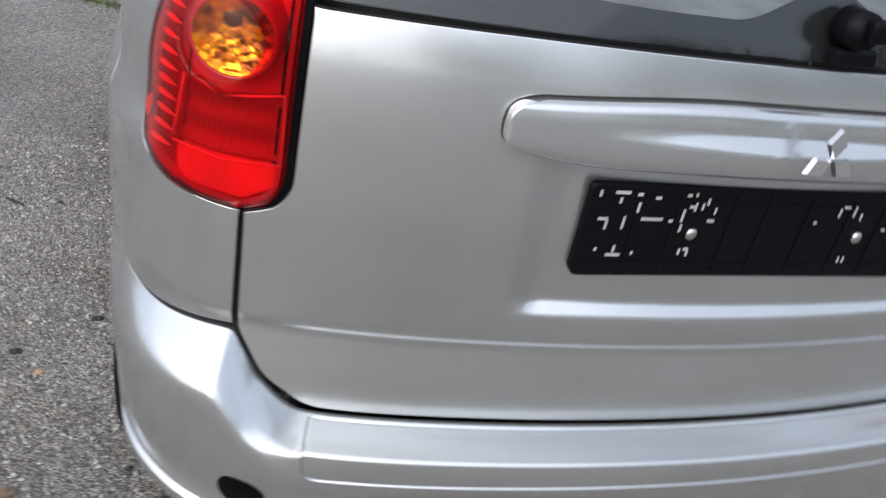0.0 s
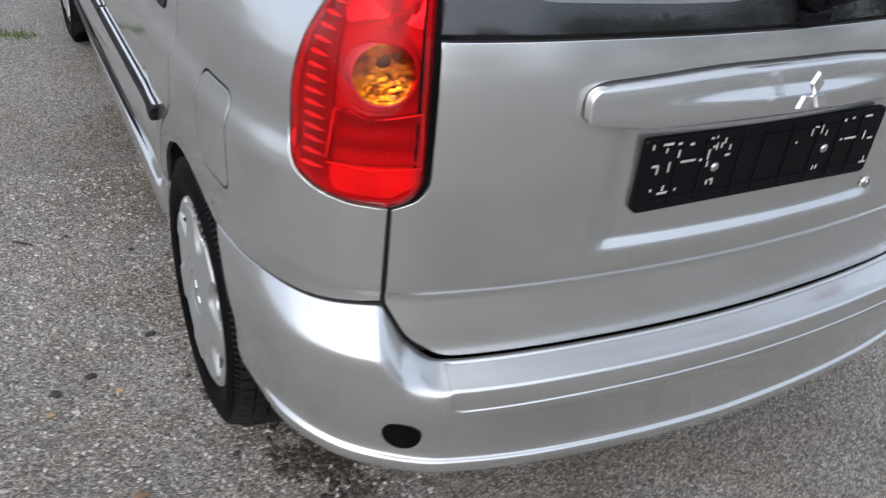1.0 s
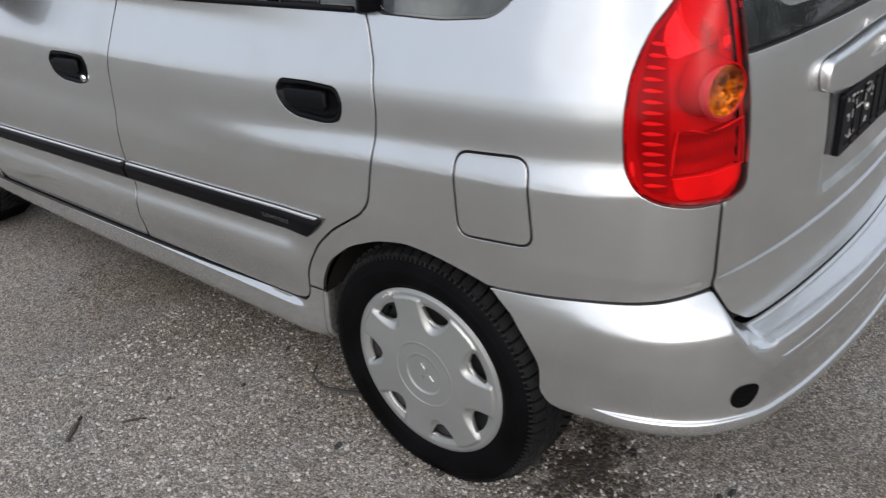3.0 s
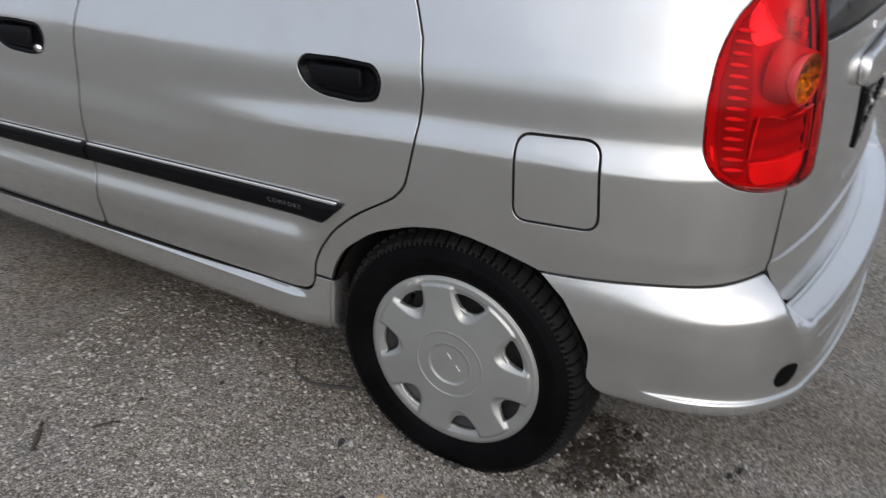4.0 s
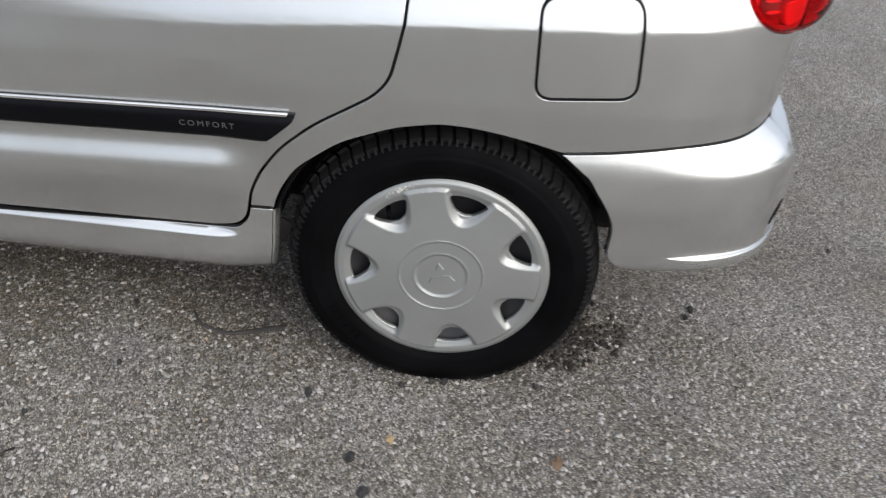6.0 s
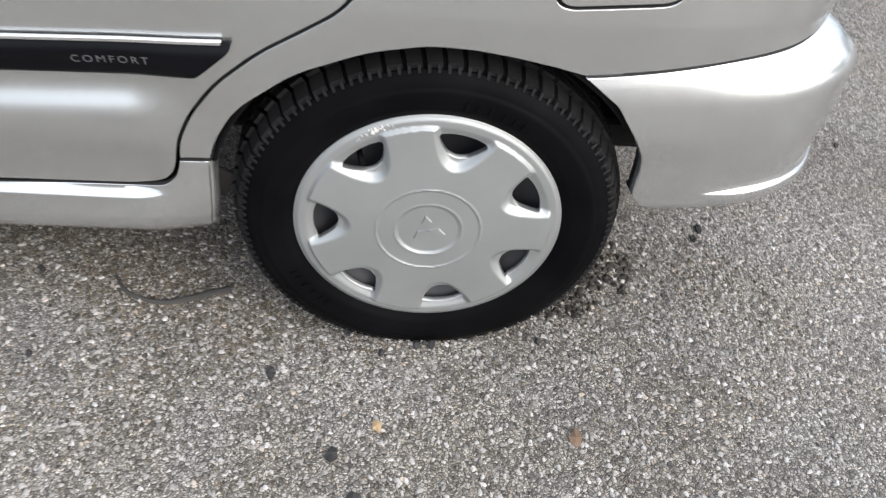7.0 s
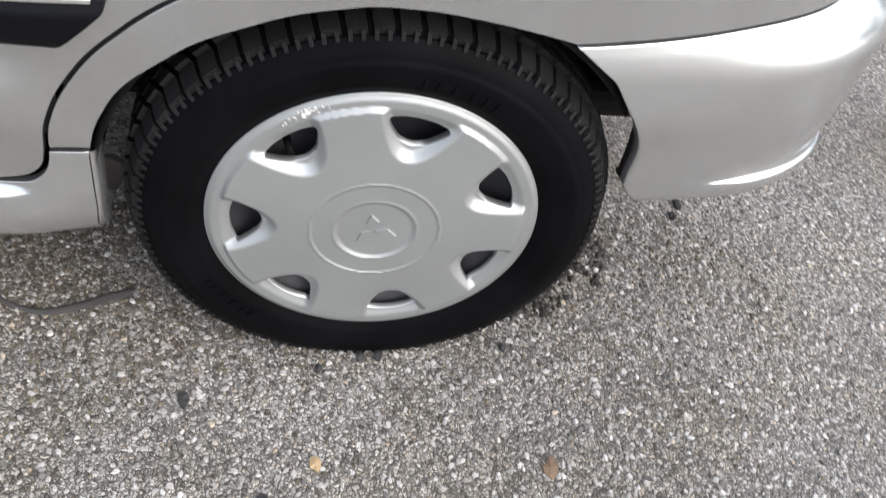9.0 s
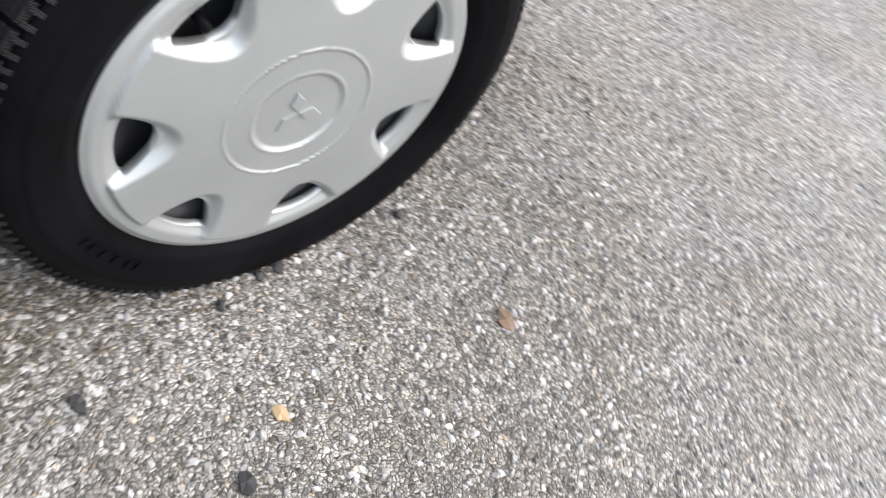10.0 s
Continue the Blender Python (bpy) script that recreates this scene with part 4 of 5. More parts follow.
    tube(bm, [shell(s, z, 0.002) for s, z in ((-0.548, 0.862), (-0.552, 0.90), (-0.557, 0.938), (-0.585, 0.938), (-0.615, 0.930), (-0.650, 0.938), (-0.690, 0.946))], 0.0016, 6)
    part("block_edge", bm, RED_RIB, ob, "", True)
    # silvered bowl over the indicator
    def bowl(a, b, off=0.0):
        q = ((a + 0.640) / 0.075) ** 2 + ((b - 1.13) / 0.075) ** 2
        return shell(a, b, -0.010 - 0.018 * np.clip(1 - q, 0, 1) + off)
    panel("upper_reflector", rounded([(-0.545, 1.045, 0.02), (-0.590, 1.058, 0.02), (-0.640, 1.068, 0.02), (-0.695, 1.050, 0.02), (-0.700, 1.225, 0.03), (-0.655, 1.200, 0.02), (-0.575, 1.135, 0.03), (-0.530, 1.09, 0.03)]), bowl, PALE_REFLECTOR, ob, step=0.008, gap=0.0, edge=0.001, depth=0.004)
    bm = bmesh.new()
    for s0, z0, wide, high in ((-0.655, 1.070, 0.060, 0.016), (-0.640, 1.084, 0.030, 0.022), (-0.672, 1.086, 0.018, 0.014), (-0.628, 1.100, 0.008, 0.020), (-0.585, 1.035, 0.022, 0.018), (-0.575, 1.022, 0.030, 0.010)):
        box(bm, shell(s0, z0, -0.010), (wide, 0.010, high), 0.003, Matrix.Rotation(radians(25), 4, "Z"))
    part("bulb_holder", bm, RED_BODY, ob)
    band = rounded([(-0.505, 0.832, 0.01), (-0.486, 0.90), (-0.482, 0.99), (-0.505, 1.075), (-0.540, 1.10), (-0.545, 0.99), (-0.548, 0.90), (-0.548, 0.825, 0.01)])
    panel("rib_bed", band, shell, RED_DARK, ob, step=0.012, gap=0.0, edge=0.001, depth=0.004, lift=-0.010)
    for k in range(14):
        z = 0.846 + 0.0176 * k
        s0 = -0.502 + 0.010 * math.sin((z - 0.85) * 9) - 0.25 * max(0, z - 1.02)
        bm = bmesh.new()
        tube(bm, [shell(s0 - 0.040 * t, z - 0.003 * t, -0.004 + 0.004 * (1 - t)) for t in np.linspace(0, 1, 7)], 0.0038, 8, taper=[0.35, 0.9, 1, 0.9, 0.75, 0.5, 0.2])
        part("lamp_rib", bm, RED_RIB, ob, "", True)
    bm = bmesh.new()
    tube(bm, [shell(-0.4785 - 0.006 * t * t, 0.884 - 0.026 * t, 0.0) for t in np.linspace(0, 1, 6)], 0.0042, 8, taper=[0.4, 0.9, 1, 1, 0.8, 0.35])
    part("side_reflector", bm, RED_RIB, ob, "", True)
    bm = bmesh.new()
    tube(bm, [shell(a, b, 0.001) for a, b in ((-0.690, 0.946), (-0.6925, 0.905), (-0.693, 0.864), (-0.62, 0.8565), (-0.549, 0.8555))], 0.0013, 6)
    part("block_edge", bm, RED_RIB, ob, "", True)
    panel("lamp_gasket", grown(outline, -0.0003)[0], shell, GAP, ob, holes=[grown(outline, -0.004)[0]], step=0.012, gap=0.0, edge=0.0006, depth=0.012, lift=-0.003)
    m = copy_thing(ob, Matrix.Diagonal((-1, 1, 1, 1)))
    m.matrix_basis = Matrix.Diagonal((-1, 1, 1, 1))
    m.parent = car


tail_light()


# ---- door trim ----
def door_handle(s0, z0, door, lock):
    """A black moulded cup with a flap grip; s0 and z0: its middle."""
    out = handle_outline(0, 0)
    def at(a, b, off=0.0):
        return shell(s0 + a, z0 + b, off)
    def cup(a, b, off=0.0):
        a, b = np.broadcast_arrays(np.asarray(a, float), np.asarray(b, float))
        d = edge_distance(out, np.stack([a.ravel(), b.ravel()], 1)).reshape(a.shape)
        return shell(s0 + a, z0 + b, off + 0.003 - 0.0135 * ease(0.005, 0.016, d))
    base = panel("door_handle", out, cup, BLACK, door, step=0.006, gap=0.0, edge=0.0015, depth=0.006, label="black plastic door handle in its cup")
    flap = rounded([(0.070, 0.020, 0.015), (-0.060, 0.030, 0.012), (-0.066, -0.012, 0.012), (0.055, -0.016, 0.02)], step=0.008)
    def lid(a, b, off=0.0):
        a, b = np.broadcast_arrays(np.asarray(a, float), np.asarray(b, float))
        return shell(s0 + a, z0 + b, off + 0.004 + 0.008 * np.sqrt(np.clip(1 - (b - 0.007) ** 2 / 0.026**2, 0, 1)))
    panel("grip_flap", flap, lid, BLACK, base, step=0.006, gap=0.0, edge=0.0015, depth=0.012)
    if lock:
        bm = bmesh.new()
        res = bmesh.ops.create_cone(bm, segments=20, radius1=0.011, radius2=0.010, depth=0.012, cap_ends=True)
        bmesh.ops.transform(bm, matrix=Matrix.Translation(shell(s0 - 0.088, z0 - 0.020, 0.002)) @ Matrix.Rotation(radians(90), 4, "Y"), verts=res["verts"])
        part("door_lock", bm, CHROME, base, "round metal key lock", True)
    return base


for s0, z0, door, lock in ((0.300, 0.882, rear_door, False), (1.335, 0.817, front_door, True)):
    h = door_handle(s0, z0, door, lock)


def moulding(name, a, b, door, tip):
    """A black rub strip on the door; it runs down gently to the front."""
    high = lambda s: 0.6065 - 0.043 * (s - 0.28)
    low = lambda s: 0.545 - 0.036 * (s - 0.34)
    if tip:
        pts = [(a, high(a), 0.006), (a + 0.004, high(a) - 0.010, 0.006), (a + 0.058, low(a + 0.06), 0.012), (b, low(b)), (b, high(b))]
    else:
        pts = [(a, high(a)), (a, low(a)), (b, low(b)), (b, high(b))]
    def strip(s, z, off=0.0):
        s, z = np.broadcast_arrays(np.asarray(s, float), np.asarray(z, float))
        t = (z - low(s)) / (high(s) - low(s))
        prof = 0.0135 * np.clip(1 - np.abs(2 * t - 1.0) ** 5, 0, 1) + 0.005
        return shell(s, z, prof + off)
    ob = panel(name, rounded(pts), strip, BLACK, door, step=0.008, gap=0.0, edge=0.0015, depth=0.018, label="black plastic rub strip")
    def bright(s, v, off=0.0):
        s, v = np.broadcast_arrays(np.asarray(s, float), np.asarray(v, float))
        return shell(s, high(s) + v, 0.0105 + off)
    br = rounded([(a + 0.014, 0.0030), (a + 0.014, -0.0022), (b - 0.002, -0.0022), (b - 0.002, 0.0030)], step=0.02)
    panel("bright_strip", br, bright, BRIGHT, ob, step=0.02, gap=0.0, edge=0.0008, depth=0.007, label="thin bright metal strip")
    return ob


strip = moulding("rub_strip", 0.280, 1.100, rear_door, True)
moulding("rub_strip", 1.114, 2.070, front_door, False)
moulding("rub_strip", 2.088, 2.155, front_wing, False)


def lettering():
    cu = bpy.data.curves.new("lettering", "FONT")
    cu.body, cu.size, cu.extrude = "COMFORT", 0.0165, 0.0003
    cu.space_character = 1.42
    tmp = bpy.data.objects.new("lettering", cu)
    scene.collection.objects.link(tmp)
    bpy.context.view_layer.update()
    me = bpy.data.meshes.new_from_object(tmp.evaluated_get(bpy.context.evaluated_depsgraph_get()))
    bpy.data.objects.remove(tmp)
    me.materials.clear()
    me.materials.append(LETTER)
    me.name = "lettering"
    ob = new("lettering", me)
    tilt = radians(2.3)
    for v in me.vertices:
        u, w, up = v.co
        u, w = u * math.cos(tilt) - w * math.sin(tilt), u * math.sin(tilt) + w * math.cos(tilt)
        v.co = shell(0.4875 - u, 0.5665 + w, 0.0186 + up)
    ob.parent = host(strip)
    tagged(ob, "small grey raised lettering")


lettering()


# ---- wheels ----
def hub_height(a, b):
    """How far the wheel cover stands out at the place (a, b) of its face."""
    r = np.hypot(a, b)
    turn = np.arctan2(b, a)
    pitch = 2 * math.pi / 7
    dh = (turn - radians(77) + pitch / 2) % pitch - pitch / 2
    p, t = r * np.cos(dh), r * np.sin(dh)
    scoop = (p - 0.124 - 26.0 * t * t) / np.sqrt(1 + (52.0 * t) ** 2)  # how far inside the scoop round an opening
    spoke = (1 - ease(-0.003, 0.0125, scoop)) * ease(0.1965, 0.1915, r)
    dish = 0.0105 - 0.0045 * ease(0.05, 0.20, r)
    depth = 0.0105 - 0.0045 * ease(0.180, 0.195, r)
    rim = -0.0035 * ease(0.2035, 0.2125, r)
    ring = 0.0011 * np.exp(-((r - 0.0830) / 0.0016) ** 2) - 0.0010 * ease(0.083, 0.079, r)
    centre = -0.0026 * ease(0.0535, 0.0465, r) + 0.0008 * np.exp(-((r - 0.0535) / 0.0020) ** 2)
    return dish - depth * (1 - spoke) + rim + ring + centre


def wheel(cx, cy, side):
    """side: -1 for the car's left. Built for the left and turned over for the right."""
    cz = 0.286
    prof = [(0.020, 0.196), (0.013, 0.205), (0.0085, 0.213), (0.0025, 0.2205), (-0.0030, 0.2285), (-0.0028, 0.2300), (-0.0038, 0.233), (-0.0056, 0.242), (-0.0062, 0.252), (-0.0062, 0.2575), (-0.0048, 0.2585), (-0.0044, 0.262), (-0.002, 0.268), (0.006, 0.2805), (0.0075, 0.2810), (0.009, 0.2800), (0.016, 0.2870), (0.030, 0.2915), (0.060, 0.2935), (0.097, 0.2945),
            (0.134, 0.2935), (0.160, 0.2915), (0.176, 0.287), (0.186, 0.275), (0.198, 0.247), (0.194, 0.215), (0.176, 0.198)]
    big = lambda r: 0.205 + (r - 0.205) * 1.10 if r > 0.205 else r
    prof = [(x, big(r)) for x, r in prof]
    verts, faces = revolved(prof, 120, (0, 0, 0))
    smooth_v, smooth_f = np.array(verts), faces
    verts, faces = [], []
    # tread blocks
    rows = [(0.010, 0.037, 0.2865, 0.2940, 66, 0.0, 0.80, 0.10), (0.041, 0.066, 0.2925, 0.2990, 66, 0.35, 0.78, 0.55), (0.070, 0.095, 0.2935, 0.3005, 66, 0.1, 0.72, 0.8), (0.099, 0.124, 0.2935, 0.3005, 66, 0.6, 0.72, -0.8), (0.128, 0.153, 0.2925, 0.2990, 66, 0.85, 0.70, -0.55), (0.157, 0.184, 0.2865, 0.2940, 66, 0.5, 0.72, -0.1)]
    for xa, xb, ra, rb, n, phase, fill, slant in rows:
        for k in range(n):
            a0 = 2 * math.pi * (k + phase) / n
            wide = 2 * math.pi / n * fill
            base = len(verts)
            for x, up in ((xa, 0), (xb, 0), (xa, 1), (xb, 1)):
                sh = slant * (x - (xa + xb) / 2) / 0.29
                r_out = (ra if x == (xa if xa < 0.09 else xb) and (xa < 0.03 or xb > 0.17) else rb) if up else 0.276
                r_out = r_out + 0.002 if up else r_out
                r_out = big(r_out)
                for w in (0, 1):
                    a = a0 + sh + (w - 0.5) * wide * (0.94 if up else 1.0)
                    verts.append((x, -r_out * math.cos(a), r_out * math.sin(a)))
            o = base
            faces += [(o + 4, o + 5, o + 7, o + 6), (o, o + 4, o + 6, o + 2), (o + 1, o + 3, o + 7, o + 5), (o, o + 1, o + 5, o + 4), (o + 2, o + 6, o + 7, o + 3)]
    # small notches round the shoulder
    for k in range(132):
        a = 2 * math.pi * (k + 0.5) / 132
        base = len(verts)
        for x, r in ((0.0035, 0.2770), (0.0090, 0.2855)):
            for e in (0.0, 0.0012):
                for w in (-0.008, 0.008):
                    rr = big(r) + e
                    verts.append((x - e, -rr * math.cos(a + w), rr * math.sin(a + w)))
        o = base
        faces += [(o + 2, o + 3, o + 7, o + 6), (o, o + 2, o + 6, o + 4), (o + 1, o + 5, o + 7, o + 3), (o, o + 1, o + 3, o + 2), (o + 4, o + 6, o + 7, o + 5)]
    v = np.array(verts)
    for some in (v, smooth_v):
        some[:, 2] = np.maximum(some[:, 2], -cz + 0.0005)
    rim_prof = [(0.030, 0.0), (0.034, 0.06), (0.045, 0.10), (0.050, 0.13), (0.040, 0.16), (0.030, 0.175), (0.024, 0.19), (0.018, 0.200), (0.10, 0.188), (0.176, 0.199)]
    rv, rf = revolved(rim_prof, 64, (0, 0, 0))
    wh = link_mesh("wheel", rv, rf, STEEL, car, "road wheel with a silver plastic cover and winter tyre")
    ty = link_mesh("tyre", smooth_v, smooth_f, RUBBER, wh, "black winter tyre with siped tread blocks")
    tread = link_mesh("tread", v, faces, TREAD, ty, "siped black tread blocks", smooth=False)
    tread["kind"] = "stuff"
    def face(a, b, off=0.0):
        a, b = np.broadcast_arrays(np.asarray(a, float), np.asarray(b, float))
        return np.stack([0.0030 - hub_height(a, b) - off, -a, b], -1)
    edge_o = np.array([(0.2125 * math.cos(t), 0.2125 * math.sin(t)) for t in np.linspace(0, 2 * math.pi, 160, endpoint=False)])
    holes = []
    for k in range(7):
        c = radians(77) + k * 2 * math.pi / 7
        pts = []
        for r, d in ((0.1785, -12.6), (0.1815, -6.0), (0.1822, 0.0), (0.1815, 6.0), (0.1785, 12.6), (0.160, 9.8), (0.146, 6.2), (0.1405, 0.0), (0.146, -6.2), (0.160, -9.8)):
            t = c + radians(d)
            pts.append((r * math.cos(t), r * math.sin(t), 0.006))
        holes.append(rounded(pts, step=0.004))
    cap = panel("wheel_cover", edge_o, face, HUBPAINT, wh, holes=holes, step=0.003, gap=0.0, edge=0.0012, depth=0.010, label="silver plastic wheel cover with seven openings")
    for turn in (90, 210, 330):
        bm = bmesh.new()
        a = radians(turn + 12)
        pts = [(0.0015, 0), (0.0165, 0.0085), (0.0315, 0), (0.0165, -0.0085)]
        ring = []
        for p, q in pts:
            u, w = p * math.cos(a) - q * math.sin(a), p * math.sin(a) + q * math.cos(a)
            ring.append((u, w))
        x0 = float(face(0.0, 0.0)[0])
        lowv = [bm.verts.new((x0 + 0.001, -u, w)) for u, w in ring]
        top = [bm.verts.new((x0 - 0.0026, -(u * 0.9), w * 0.9)) for u, w in ring]
        bm.faces.new(top), bm.faces.new(lowv[::-1])
        for i in range(4):
            bm.faces.new((lowv[i], lowv[(i + 1) % 4], top[(i + 1) % 4], top[i]))
        bmesh.ops.recalc_face_normals(bm, faces=bm.faces)
        part("cover_emblem", bm, HUBPAINT, cap)
    rng = random.Random(2)
    for k in range(30):
        t, r = radians(117 + rng.gauss(0, 3.6)), 0.2035 + rng.uniform(-0.0045, 0.004)
        bm = bmesh.new()
        q = face(r * math.cos(t), r * math.sin(t), 0.0002)
        box(bm, tuple(q), (0.0005, rng.uniform(0.002, 0.006), rng.uniform(0.0005, 0.0014)), 0, Matrix.Rotation(rng.uniform(0.2, 1.3), 4, "X"))
        part("scuff", bm, SCUFF, cap)
    # raised sidewall marks, unreadable
    for t0, n, r0, size in ((207, 6, 0.239, 0.012), (60, 6, 0.241, 0.012)):
        for k in range(n):
            t = radians(t0 + k * 4.2 + 0.8 * math.sin(k * 5.1))
            bm = bmesh.new()
            box(bm, (-0.0066, -r0 * math.cos(t), r0 * math.sin(t)), (0.0016, size, 0.003 + 0.002 * (k % 2)), 0.0, Matrix.Rotation(-t, 4, "X"))
            part("sidewall_mark", bm, RUBBER, ty)
    for k in range(5):
        t = 2 * math.pi * k / 5 + 0.3
        bm = bmesh.new()
        bmesh.ops.create_cone(bm, segments=6, radius1=0.011, radius2=0.010, depth=0.02, cap_ends=True)
        bmesh.ops.transform(bm, matrix=Matrix.Translation((0.034, -0.05 * math.cos(t), 0.05 * math.sin(t))) @ Matrix.Rotation(radians(90), 4, "Y"), verts=bm.verts)
        part("wheel_nut", bm, ZINC, wh)
    bm = bmesh.new()
    t = radians(131)
    tube(bm, [(0.022, -0.172 * math.cos(t), 0.172 * math.sin(t)), (0.0, -0.163 * math.cos(t), 0.163 * math.sin(t))], 0.005, 10)
    part("valve", bm, RUBBER, wh, "black rubber valve stem", True)
    wh.matrix_basis = Matrix.Translation((cx, cy, cz))
    return wh


left_rear = wheel(-0.829, 0.0, -1)
copy_thing(left_rear, pose(-0.826, 2.5, 0.285, -33, 0, 0))
copy_thing(left_rear, pose(0.829, 0.0, 0.285, 20, 0, 180))
copy_thing(left_rear, pose(0.826, 2.5, 0.285, 75, 0, 180))


# ---- wheel wells, underbody, roof, front: the rest of the shell ----
def wells():
    for cy in (0.0, 2.5):
        verts, faces = [], []
        angs = np.linspace(radians(33), radians(177), 40)
        for a in angs:
            for x, r in ((-0.815, 0.338), (-0.80, 0.345), (-0.58, 0.345), (-0.56, 0.325), (-0.555, 0.0)):
                verts.append((x, cy - r * math.cos(a), max(0.288 + r * math.sin(a), 0.20)))
        for i in range(len(angs) - 1):
            for j in range(4):
                faces.append((i * 5 + j, i * 5 + j + 1, (i + 1) * 5 + j + 1, (i + 1) * 5 + j))
        ob = link_mesh("wheel_well", verts, faces, UNDER, car, "dark dusty wheel housing")
        mirrored(ob)
    bm = bmesh.new()
    box(bm, (0, 1.25, 0.27), (1.08, 3.7, 0.06), 0.02)
    box(bm, (0, 1.25, 0.27), (1.50, 1.70, 0.05), 0.02)
    box(bm, (0, 1.25, 0.245), (1.56, 1.75, 0.05), 0.02)
    box(bm, (0.1, -0.40, 0.335), (1.10, 0.34, 0.10), 0.03)
    box(bm, (0, -0.60, 0.33), (1.20, 0.10, 0.10), 0.02)
    part("underbody", bm, UNDER, car, "dark coated floor pan")
    bm = bmesh.new()
    tube(bm, [(-0.30, -0.20, 0.27), (-0.34, -0.45, 0.27), (-0.36, -0.66, 0.272)], 0.022, 14)
    part("exhaust_pipe", bm, UNDER, car, "dark exhaust tail pipe", True)
    bm = bmesh.new()
    tube(bm, [(-0.62, 0.0, 0.288), (0.62, 0.0, 0.288)], 0.03, 12)
    part("rear_axle", bm, UNDER, car)
    # dark backing behind the seams
    verts, faces = [], []
    ss, zz = np.r_[np.linspace(-1.32, -0.35, 40), np.linspace(-0.33, 2.05, 60)], np.linspace(0.30, 1.06, 22)
    for s in ss:
        for z in zz:
            verts.append(tuple(shell(s, z, -0.045 if -0.74 < s < -0.44 and z > 0.78 else -0.0125 if s > -0.66 else -0.026)))
    n = len(zz)
    for i in range(len(ss) - 1):
        for j in range(n - 1):
            mid = (verts[i * n + j], verts[(i + 1) * n + j + 1])
            y, z = (mid[0][1] + mid[1][1]) / 2, (mid[0][2] + mid[1][2]) / 2
            if math.hypot(y, z - 0.288) < 0.385 or (ss[i] < -0.30 and z < 0.50):
                continue
            if z < 0.40 and ss[i] < 0.4:
                continue
            faces.append((i * n + j, i * n + j + 1, (i + 1) * n + j + 1, (i + 1) * n + j))
    inner = link_mesh("inner_shell", verts, faces, GAP, car)
    mirrored(inner)
    bm = bmesh.new()
    box(bm, (0, 0.62, 0.60), (1.36, 2.3, 0.05), 0.02)
    part("cabin_floor", bm, CABIN, car, "grey cabin lining")
    # assumed shelf, out of sight: lightens what shows through the rear window
    bm = bmesh.new()
    box(bm, (0, -0.33, 1.02), (1.16, 0.40, 0.02), 0.008)
    part("added_shelf", bm, CABIN, car, "unseen grey shelf added to lighten the rear window")
    for x, y in ((-0.36, 0.25), (0.36, 0.25), (0.0, 0.25), (-0.36, 1.25), (0.36, 1.25)):
        bm = bmesh.new()
        box(bm, (x, y, 0.86), (0.40, 0.14, 0.52), 0.05, Matrix.Rotation(radians(12), 4, "X"))
        box(bm, (x, y - 0.07, 1.17), (0.24, 0.09, 0.15), 0.04)
        part("seat_back", bm, CABIN, car, "dark fabric seat back with headrest", True)
    # the liner's dark edge, turned in behind the bumper's front edge
    rows = []
    for t in np.linspace(0, 1, 16):
        w = 0.118 + 0.130 * t
        edge_s = float(np.interp(w, [0.085, 0.115, 0.152, 0.180, 0.208, 0.250, 0.272], [-0.256, -0.288, -0.306, -0.313, -0.312, -0.314, -0.330]))
        wide = 0.006 * math.sin(math.pi * t) ** 0.8 * (1 + 0.12 * math.sin(17 * t)) + (0.005 if t > 0.86 else 0.0)
        a = bumper_place(edge_s - 0.004, w, -0.006)
        rows.append([a, a + np.array((0.012, 0.55 * wide, 0.0)), a + np.array((0.020, wide, -0.001)), a + np.array((0.030, wide * 0.9, 0.0))])
    verts = [tuple(p) for r in rows for p in r]
    faces = [(i * 4 + k, i * 4 + k + 1, i * 4 + k + 5, i * 4 + k + 4) for i in range(15) for k in range(3)]
    flare = link_mesh("bumper_liner", verts, faces, UNDER, car, "dark liner edge inside the bumper")
    mirrored(flare)


wells()


